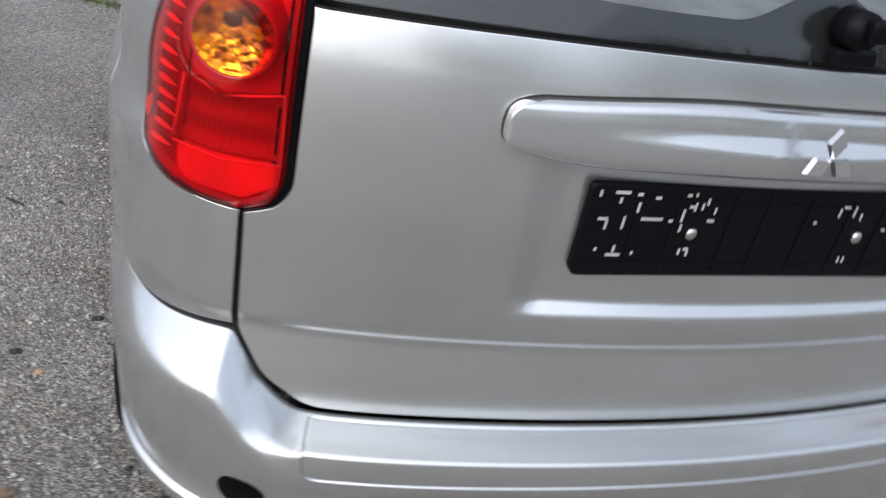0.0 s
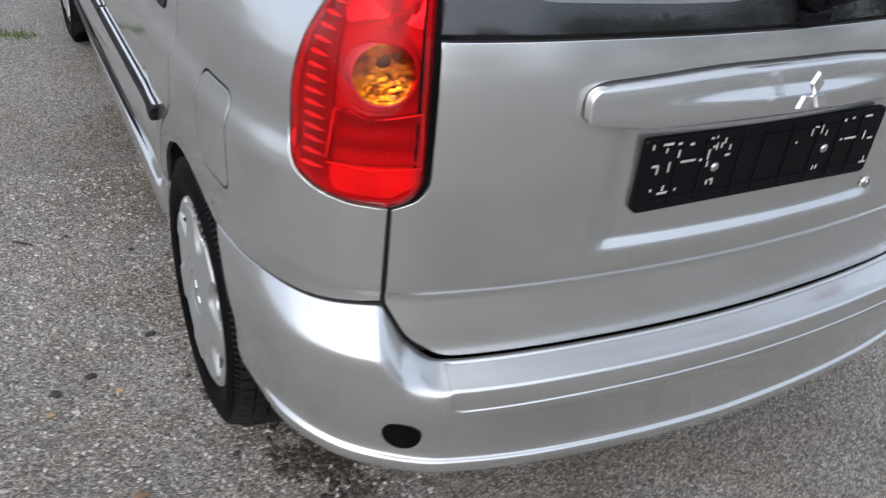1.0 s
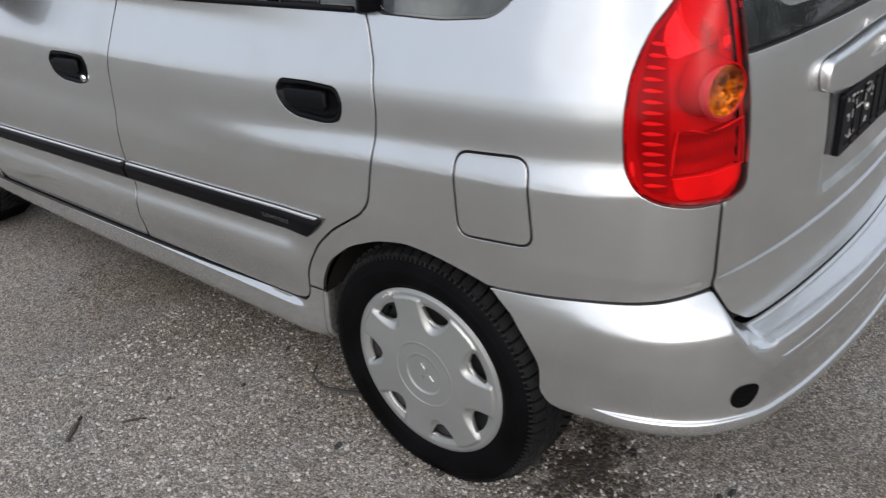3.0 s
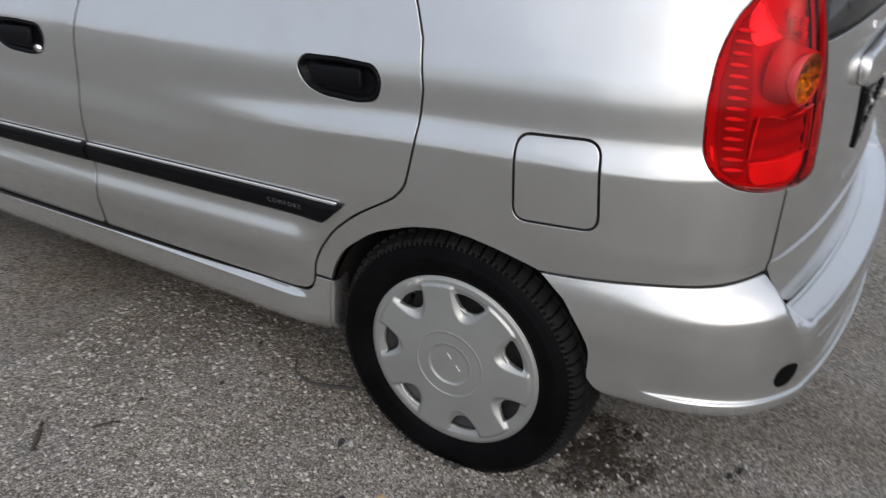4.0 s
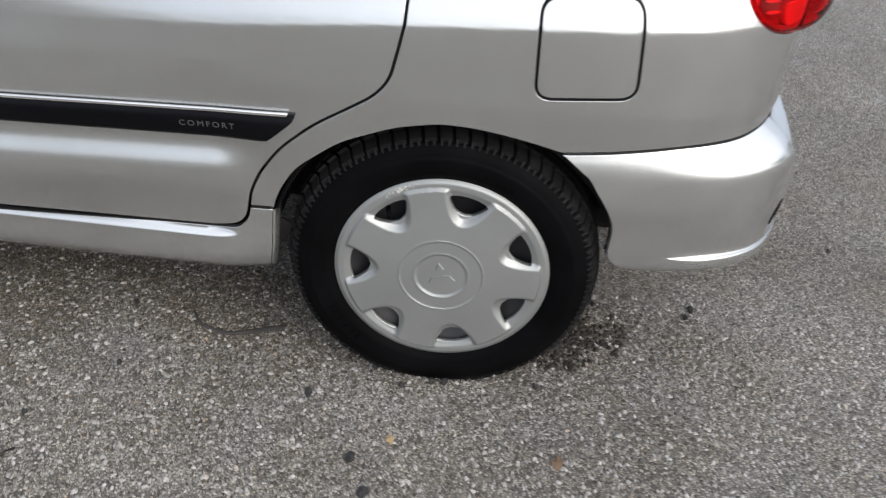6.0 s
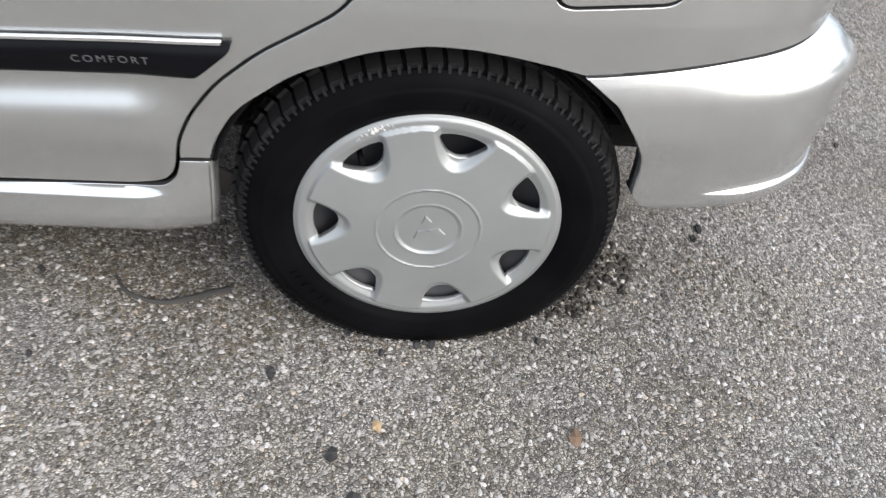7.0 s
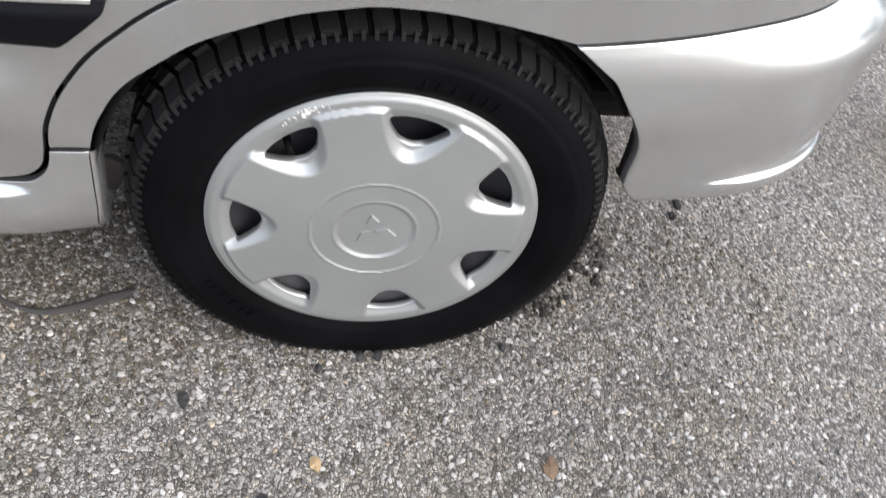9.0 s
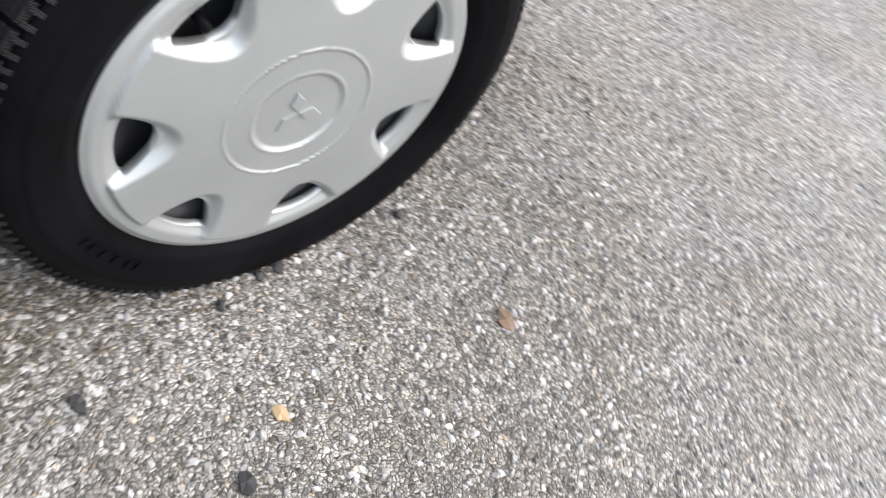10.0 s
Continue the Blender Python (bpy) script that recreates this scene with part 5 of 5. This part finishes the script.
def roof_and_front():
    ys = np.linspace(-0.46, 1.18, 28)
    xs = np.linspace(-1, 1, 25)
    verts, faces = [], []
    for y in ys:
        half = float(np.interp(y, [-0.46, -0.38, -0.2, 0.2, 0.8, 1.18], [0.40, 0.52, 0.605, 0.628, 0.632, 0.615]))
        mid = 1.515 - 0.035 * ((y - 0.35) / 0.85) ** 2
        for t in xs:
            verts.append((half * t, y, mid - 0.055 * abs(t) ** 2.6 - 0.0 * y))
    n = len(xs)
    for i in range(len(ys) - 1):
        for j in range(n - 1):
            faces.append((i * n + j, i * n + j + 1, (i + 1) * n + j + 1, (i + 1) * n + j))
    link_mesh("roof", verts, faces, PAINT, car, "silver roof panel")
    # windscreen
    verts, faces = [], []
    for t in np.linspace(0, 1, 12):
        y, z = 1.18 + 0.85 * t, 1.47 - 0.49 * t - 0.05 * math.sin(math.pi * t) * -1
        half = 0.615 + 0.135 * t
        for u in xs:
            verts.append((half * u, y - 0.10 * abs(u) ** 2 * t, z - 0.045 * abs(u) ** 2.6 * (1 - t)))
    for i in range(11):
        for j in range(n - 1):
            faces.append((i * n + j, i * n + j + 1, (i + 1) * n + j + 1, (i + 1) * n + j))
    ws = link_mesh("windscreen", verts, faces, GLASS, car, "curved windscreen")
    ws.visible_shadow = False
    # pillars
    for side in (-1, 1):
        bm = bmesh.new()
        tube(bm, [(side * 0.635, 1.16, 1.43), (side * 0.70, 1.55, 1.24), (side * 0.775, 2.05, 0.975)], 0.032, 10)
        part("windscreen_pillar", bm, PAINT, car, "", True)
        bm = bmesh.new()
        tube(bm, [(side * 0.765, 1.10, 1.03), (side * 0.70, 1.10, 1.25), (side * 0.64, 1.10, 1.43)], 0.03, 8)
        part("door_pillar", bm, BLACK, car, "", True)
        bm = bmesh.new()
        tube(bm, [(side * 0.755, 0.14, 1.075), (side * 0.70, 0.18, 1.25), (side * 0.64, 0.22, 1.43)], 0.028, 8)
        part("door_pillar", bm, BLACK, car, "", True)
        bm = bmesh.new()
        box(bm, (side * 0.90, 1.93, 1.03), (0.17, 0.09, 0.12), 0.03)
        part("door_mirror", bm, BLACK, car, "black door mirror", True)
        shell_at = lambda u, v: (side * (0.36 + 0.36 * u), 3.235 - 0.02 * u - 0.26 * u ** 2.4 - 0.05 * v, 0.615 + 0.02 * u + 0.115 * v)
        verts = [shell_at(u, v) for u in np.linspace(0, 1, 14) for v in np.linspace(0, 1, 6)]
        faces = [(i * 6 + j, i * 6 + j + 1, i * 6 + j + 7, i * 6 + j + 6) for i in range(13) for j in range(5)]
        lamp = link_mesh("headlight", verts, faces, GLASS, car, "clear headlight under a smooth lens")
        lamp.visible_shadow = False
        back = [(x * 0.985, y - 0.05, z) for x, y, z in verts]
        link_mesh("reflector", back, faces, BRIGHT, lamp, "silvered headlight reflector")
    # bonnet
    verts, faces = [], []
    for y in np.linspace(1.96, 3.22, 24):
        half = float(np.interp(y, [1.96, 2.5, 2.9, 3.1, 3.22], [0.765, 0.72, 0.63, 0.50, 0.34]))
        z = float(hermite([1.96, 2.5, 2.9, 3.22], [0.985, 0.955, 0.88, 0.755], y))
        for u in xs:
            verts.append((half * u, y, z + 0.045 * (1 - abs(u) ** 2.2) - 0.012))
    for i in range(23):
        for j in range(n - 1):
            faces.append((i * n + j, i * n + j + 1, (i + 1) * n + j + 1, (i + 1) * n + j))
    link_mesh("bonnet", verts, faces, PAINT, car, "silver bonnet")
    # front bumper, with the grille opening left as a dark inset
    verts, faces = [], []
    ss, zz = np.linspace(2.84, 2 * S_FRONT - 2.84, 72), np.array([0.21, 0.225, 0.26, 0.32, 0.38, 0.44, 0.50, 0.56, 0.60, 0.625, 0.635, 0.63])
    oo = np.array([-0.05, -0.015, 0.012, 0.028, 0.034, 0.034, 0.032, 0.026, 0.016, 0.002, -0.015, -0.05])
    for s in ss:
        q = min(s, 2 * S_FRONT - s)
        for z, o in zip(zz, oo):
            p = body(q, 0.66, 0.0)
            n_xy = body(q, 0.66, 1.0) - p
            p = p + n_xy * o
            verts.append((-p[0] if s > S_FRONT else p[0], p[1], z))
    m = len(zz)
    for i in range(len(ss) - 1):
        for j in range(m - 1):
            faces.append((i * m + j, i * m + j + 1, (i + 1) * m + j + 1, (i + 1) * m + j))
    link_mesh("front_bumper", verts, faces, PAINT, car, "silver front bumper")
    for name, z, high, wide, y0 in (("upper_grille", 0.690, 0.10, 0.68, 3.20), ("lower_grille", 0.36, 0.10, 0.80, 3.335)):
        bm = bmesh.new()
        for k in range(4):
            box(bm, (0, y0, z - high / 2 + high * (k + 0.5) / 4), (wide, 0.03, high / 4 * 0.7), 0.004)
        box(bm, (0, y0 - 0.03, z), (wide + 0.04, 0.02, high + 0.02), 0.004)
        part(name, bm, BLACK, car, "black slatted grille")
    bm = bmesh.new()
    box(bm, (0, 2.62, 0.55), (1.02, 1.10, 0.50), 0.03)
    part("engine_bay", bm, UNDER, car, "dark engine compartment")


roof_and_front()



# ---- loose things on the ground ----
BARK = plain("dry_twig", (0.035, 0.028, 0.022), 0.9, grain=0.8, size=300.0, spread=0.4)
DULL_BARK = plain("weathered_bark", (0.034, 0.032, 0.030), 0.9, grain=0.8, size=300.0, spread=0.4)
LEAF = plain("dry_leaf", (0.24, 0.175, 0.095), 0.8, spread=0.3)
RUST = plain("brown_leaf", (0.12, 0.08, 0.05), 0.85, spread=0.4)
GRASS = plain("grass", (0.07, 0.10, 0.025), 0.8, spread=0.4)
CRUMB = plain("rubber_crumb", (0.02, 0.02, 0.02), 0.8)


def stick(points, radius, label):
    bm = bmesh.new()
    n = len(points)
    tube(bm, points, radius, 6, taper=[0.55 + 0.45 * math.sin(math.pi * (i + 0.5) / n) for i in range(n)])
    ob = part("twig", bm, BARK, None, "", True)
    tagged(ob, label, "twig")


def curve(points, n=14, wob=0.002, seed=1, lift=0.004):
    rng = random.Random(seed)
    pts = np.array(points, float)
    t = np.r_[0, np.cumsum(np.hypot(*np.diff(pts, axis=0).T))]
    q = np.linspace(0, t[-1], n)
    xs, ys = hermite(t, pts[:, 0], q), hermite(t, pts[:, 1], q)
    return [(float(x) + rng.uniform(-wob, wob), float(y) + rng.uniform(-wob, wob), lift) for x, y in zip(xs, ys)]


stick(curve([(-1.324, 0.851), (-1.29, 0.878), (-1.243, 0.918)], 9, 0.003, 2), 0.0065, "thick dark twig lying on the asphalt")
stick(curve([(-1.186, 0.802), (-1.16, 0.784), (-1.138, 0.762)], 8, 0.002, 3), 0.0035, "thin dark twig lying on the asphalt")
def bark_strip():
    """A thin curl of bark: a flat blade that narrows into its bent end."""
    line = np.array(curve([(-0.714, 0.347), (-0.731, 0.388), (-0.746, 0.424), (-0.756, 0.465), (-0.747, 0.506), (-0.727, 0.537), (-0.690, 0.561)], 26, 0.0009, 4))
    wide = hermite([0, 2, 9, 16, 25], [0.006, 0.0085, 0.0075, 0.0045, 0.0025], np.arange(26))
    way = np.gradient(line, axis=0)
    side = np.stack([-way[:, 1], way[:, 0]], 1) / np.hypot(way[:, 0], way[:, 1])[:, None]
    verts = []
    for p, q, w in zip(line, side, wide):
        for t, up in ((-1, 0.0008), (-0.6, 0.0050), (0.2, 0.0062), (1, 0.0010)):
            verts.append((p[0] + q[0] * w * t, p[1] + q[1] * w * t, up))
    faces = [(i * 4 + k, i * 4 + k + 1, i * 4 + k + 5, i * 4 + k + 4) for i in range(25) for k in range(3)]
    ob = link_mesh("bark_strip", verts, faces + [(0, 1, 2, 3), (103, 102, 101, 100)], DULL_BARK)
    tagged(ob, "bent flat grey bark strip lying beside the wheel", "bark")


bark_strip()


def flake(name, x, y, size, mat, label, category, seed, high=0.003):
    rng = random.Random(seed)
    bm = bmesh.new()
    n = 9
    ring = []
    for k in range(n):
        a = 2 * math.pi * k / n
        r = size * rng.uniform(0.55, 1.0)
        ring.append((x + r * math.cos(a) * 1.2, y + r * math.sin(a) * 0.8, 0.002 + rng.uniform(0, high)))
    top = [bm.verts.new(p) for p in ring]
    low = [bm.verts.new((p[0], p[1], 0.0005)) for p in ring]
    c = bm.verts.new((x, y, 0.002 + high))
    for k in range(n):
        bm.faces.new((top[k], top[(k + 1) % n], c))
        bm.faces.new((low[k], low[(k + 1) % n], top[(k + 1) % n], top[k]))
    ob = part(name, bm, mat)
    tagged(ob, label, category)


flake("leaf", -1.011, 0.066, 0.013, LEAF, "small yellowed dry leaf on the asphalt", "leaf", 1)
flake("leaf", -1.026, -0.267, 0.017, RUST, "crumbled brown leaf on the asphalt", "leaf", 2)
flake("leaf", -1.165, 0.036, 0.012, LEAF, "small yellowed dry leaf on the asphalt", "leaf", 3)
for i, (x, y, size) in enumerate([(-0.807, 0.121, 0.013), (-0.835, -0.002, 0.010), (-0.829, -0.028, 0.012), (-0.858, 0.062, 0.008), (-0.910, 0.252, 0.013), (-1.15, 0.10, 0.016), (-1.067, 0.138, 0.014), (-0.49, -0.612, 0.012), (-0.905, 0.250, 0.010), (-0.685, -0.275, 0.015), (-0.625, -0.312, 0.013), (-0.817, -0.225, 0.010), (-0.66, -0.19, 0.016), (-0.52, -0.595, 0.010), (-0.159, -1.045, 0.008), (-0.884, 0.66, 0.007), (-0.687, 0.695, 0.009), (-1.047, 0.787, 0.007)]):
    flake("rubber_crumb", x, y, size, CRUMB, "black crumb of rubber on the asphalt", "crumb", 20 + i, 0.006)


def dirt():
    """Dark leaf mould and grit between the stones, doubling as shade beside the car."""
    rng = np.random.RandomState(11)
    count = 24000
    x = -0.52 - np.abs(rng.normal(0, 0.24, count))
    # most grains lie along the sill, darkening the ground there as shade
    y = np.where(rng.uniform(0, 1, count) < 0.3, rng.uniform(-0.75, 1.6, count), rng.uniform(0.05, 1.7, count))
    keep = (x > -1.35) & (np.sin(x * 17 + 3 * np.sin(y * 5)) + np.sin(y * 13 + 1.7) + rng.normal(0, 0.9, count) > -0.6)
    x, y = x[keep], y[keep]
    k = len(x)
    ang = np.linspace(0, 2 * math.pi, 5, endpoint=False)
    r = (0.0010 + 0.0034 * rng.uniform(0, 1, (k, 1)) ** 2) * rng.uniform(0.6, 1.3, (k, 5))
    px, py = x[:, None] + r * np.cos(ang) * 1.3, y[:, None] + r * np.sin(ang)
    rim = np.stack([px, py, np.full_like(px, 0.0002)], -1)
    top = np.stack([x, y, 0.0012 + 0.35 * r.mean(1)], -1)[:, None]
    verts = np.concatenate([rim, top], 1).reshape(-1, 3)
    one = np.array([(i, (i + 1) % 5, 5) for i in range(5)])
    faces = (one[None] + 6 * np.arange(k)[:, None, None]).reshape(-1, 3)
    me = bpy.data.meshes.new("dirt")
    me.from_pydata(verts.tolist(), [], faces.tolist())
    m, n, l, b = material("mould_and_shade")
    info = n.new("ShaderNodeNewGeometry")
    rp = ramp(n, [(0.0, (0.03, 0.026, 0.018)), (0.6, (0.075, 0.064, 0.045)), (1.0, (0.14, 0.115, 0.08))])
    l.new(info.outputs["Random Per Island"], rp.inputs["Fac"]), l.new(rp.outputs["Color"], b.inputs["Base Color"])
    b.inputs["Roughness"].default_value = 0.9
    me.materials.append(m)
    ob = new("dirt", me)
    tagged(ob, "dark brown leaf mould and grit, thickened as shade beside the car", "dirt", kind="stuff")


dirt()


def mud():
    """Clods of dark damp mud that dropped behind the rear wheel."""
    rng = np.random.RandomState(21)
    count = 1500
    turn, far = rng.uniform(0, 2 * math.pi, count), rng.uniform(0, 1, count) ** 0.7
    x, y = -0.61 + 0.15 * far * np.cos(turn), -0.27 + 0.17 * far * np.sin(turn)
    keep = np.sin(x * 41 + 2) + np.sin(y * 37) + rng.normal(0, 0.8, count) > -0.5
    x, y = x[keep], y[keep]
    k = len(x)
    ang = np.linspace(0, 2 * math.pi, 7, endpoint=False)
    r = (0.0022 + 0.0085 * rng.uniform(0, 1, (k, 1)) ** 2.2) * rng.uniform(0.55, 1.25, (k, 7))
    low = np.stack([x[:, None] + r * np.cos(ang), y[:, None] + r * np.sin(ang), np.full_like(r, 0.0003)], -1)
    mid = np.stack([x[:, None] + 0.7 * r * np.cos(ang), y[:, None] + 0.7 * r * np.sin(ang), 0.0015 + 0.30 * r], -1)
    top = np.stack([x, y, 0.0020 + 0.42 * r.mean(1)], -1)[:, None]
    verts = np.concatenate([low, mid, top], 1).reshape(-1, 3)
    one = [(i, (i + 1) % 7, 7 + (i + 1) % 7) for i in range(7)] + [(i, 7 + (i + 1) % 7, 7 + i) for i in range(7)] + [(7 + i, 7 + (i + 1) % 7, 14) for i in range(7)]
    faces = (np.array(one)[None] + 15 * np.arange(k)[:, None, None]).reshape(-1, 3)
    me = bpy.data.meshes.new("mud")
    me.from_pydata(verts.tolist(), [], faces.tolist())
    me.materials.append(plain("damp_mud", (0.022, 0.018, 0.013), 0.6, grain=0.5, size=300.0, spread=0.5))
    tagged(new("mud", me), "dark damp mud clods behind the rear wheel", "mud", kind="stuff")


mud()


def grass_tuft():
    rng = random.Random(8)
    bm = bmesh.new()
    for _ in range(420):
        t = rng.random()
        x, y = -1.25 + 0.26 * t + rng.gauss(0, 0.02), 2.63 - 0.11 * t + rng.gauss(0, 0.022)
        h, a = rng.uniform(0.008, 0.035), rng.uniform(0, 6.28)
        dx, dy = 0.002 * math.cos(a), 0.002 * math.sin(a)
        lx, ly = rng.gauss(0, 0.014), rng.gauss(0, 0.014)
        v = [bm.verts.new(p) for p in ((x - dx, y - dy, 0), (x + dx, y + dy, 0), (x + lx, y + ly, h))]
        bm.faces.new(v)
    ob = part("grass_tuft", bm, GRASS)
    tagged(ob, "low green weeds growing in the asphalt", "grass", kind="stuff")


grass_tuft()


def chippings():
    """Loose and proud stone chips round the parked wheel."""
    rng = np.random.RandomState(3)
    m, n, l, b = material("stone_chips")
    info = n.new("ShaderNodeNewGeometry")
    r = ramp(n, [(0.0, (0.09, 0.086, 0.079)), (0.3, (0.185, 0.179, 0.168)), (0.7, (0.295, 0.287, 0.272)), (0.95, (0.40, 0.392, 0.376)), (1.0, (0.33, 0.28, 0.21))])
    l.new(info.outputs["Random Per Island"], r.inputs["Fac"]), l.new(r.outputs["Color"], b.inputs["Base Color"])
    b.inputs["Roughness"].default_value = 0.8
    count = 24000
    x = rng.uniform(-2.0, -0.45, count)
    y = rng.uniform(-1.25, 1.2, count)
    near = (x > -1.75) & (y > -1.15)
    x, y = x[near], y[near]
    base = np.array([(math.cos(a), math.sin(a), 0.0) for a in np.linspace(0, 2 * math.pi, 6, endpoint=False)])
    top = base * (0.62, 0.62, 0) + (0, 0, 1.0)
    shape = np.concatenate([base, top])
    k = len(x)
    size = 0.0016 + 0.0052 * rng.uniform(0, 1, k) ** 2.0
    turn = rng.uniform(0, 6.28, k)
    jig = rng.uniform(0.7, 1.3, (k, 12, 1)) * shape[None]
    jig[..., 2] = shape[None, :, 2] * rng.uniform(0.3, 0.75, (k, 1)) * rng.uniform(0.8, 1.2, (k, 12))
    c, s = np.cos(turn)[:, None], np.sin(turn)[:, None]
    px = (jig[..., 0] * c - jig[..., 1] * 0.7 * s) * size[:, None] + x[:, None]
    py = (jig[..., 0] * s + jig[..., 1] * 0.7 * c) * size[:, None] + y[:, None]
    pz = jig[..., 2] * size[:, None] - 0.0004
    verts = np.stack([px, py, pz], -1).reshape(-1, 3)
    one = [(i, (i + 1) % 6, 6 + (i + 1) % 6, 6 + i) for i in range(6)]
    quads = (np.array(one)[None] + 12 * np.arange(k)[:, None, None]).reshape(-1, 4)
    caps = (np.arange(6, 12)[None] + 12 * np.arange(k)[:, None])
    me = bpy.data.meshes.new("chippings")
    me.from_pydata(verts.tolist(), [], quads.tolist() + caps.tolist())
    me.materials.append(m)
    ob = new("chippings", me)
    tagged(ob, "pale and dark stone chips standing proud of the asphalt", "gravel", kind="stuff")


chippings()


# ---- the yard's edge: trees behind the car, known from reflections; the far ring is added ----
TRUNK = plain("bark", (0.10, 0.075, 0.055), 0.9, grain=1.0, size=20.0, spread=0.4)
FOLIAGE = plain("foliage", (0.055, 0.085, 0.03), 0.7, spread=0.5)


def tree(seed, height):
    rng = random.Random(seed)
    root = new("tree")
    bm = bmesh.new()
    pts = [(rng.gauss(0, 0.08) * i, rng.gauss(0, 0.08) * i, height * 0.75 * i / 6) for i in range(7)]
    tube(bm, pts, 0.20, 8, taper=[1.25 - i * 0.15 for i in range(7)])
    tips = []
    for k in range(9):
        i = rng.randint(2, 5)
        a, ln = rng.uniform(0, 6.28), rng.uniform(0.22, 0.36) * height
        b0 = pts[i]
        tip = (b0[0] + ln * math.cos(a), b0[1] + ln * math.sin(a), b0[2] + ln * rng.uniform(0.4, 0.9))
        mid = tuple((p + q) / 2 + rng.gauss(0, 0.12) for p, q in zip(b0, tip))
        tube(bm, [b0, mid, tip], 0.07, 6, taper=[1, 0.7, 0.35])
        tips += [tip, mid]
    part("trunk", bm, TRUNK, root, "", True)
    tips.append((0, 0, height * 0.85))
    verts, faces = [], []
    for _ in range(2600):
        c = rng.choice(tips)
        sp = 0.13 * height
        p = [c[i] + rng.gauss(0, sp) * (1, 1, 0.75)[i] for i in range(3)]
        if p[2] < height * 0.14:
            continue
        u = Vector((rng.gauss(0, 1), rng.gauss(0, 1), rng.gauss(0, 1))).normalized()
        w = u.orthogonal().normalized()
        q = rng.uniform(0.10, 0.24)
        o = len(verts)
        verts += [tuple(Vector(p) + u * q), tuple(Vector(p) + w * q * 0.6), tuple(Vector(p) - u * q), tuple(Vector(p) - w * q * 0.6)]
        faces.append((o, o + 1, o + 2, o + 3))
    link_mesh("crown", verts, faces, FOLIAGE, root, smooth=False)
    tagged(root, "broad green tree at the edge of the yard", "tree", "trees round the yard")
    return root


kinds = [tree(11, 7.0), tree(12, 8.5), tree(13, 6.0)]
spots = []
place_rng = random.Random(4)
for k in range(34):
    a = radians(k * 360 / 34 + place_rng.uniform(-4, 4))
    # far trees are unseen and only shape the mirrored horizon
    d = place_rng.uniform(26, 40) if 115 < math.degrees(a) % 360 < 185 else place_rng.uniform(75, 110)
    if not 215 < math.degrees(a) % 360 < 345:  # left side kept clear so the horizon mirrored in the doors stays straight
        spots.append((d * math.sin(a), d * math.cos(a) + 1.0))
for i, (x, y) in enumerate(spots):
    m = pose(x, y, 0, 0, 0, place_rng.uniform(0, 360))
    if i < 3:
        kinds[i].matrix_basis = m
    else:
        copy_thing(kinds[i % 3], m)
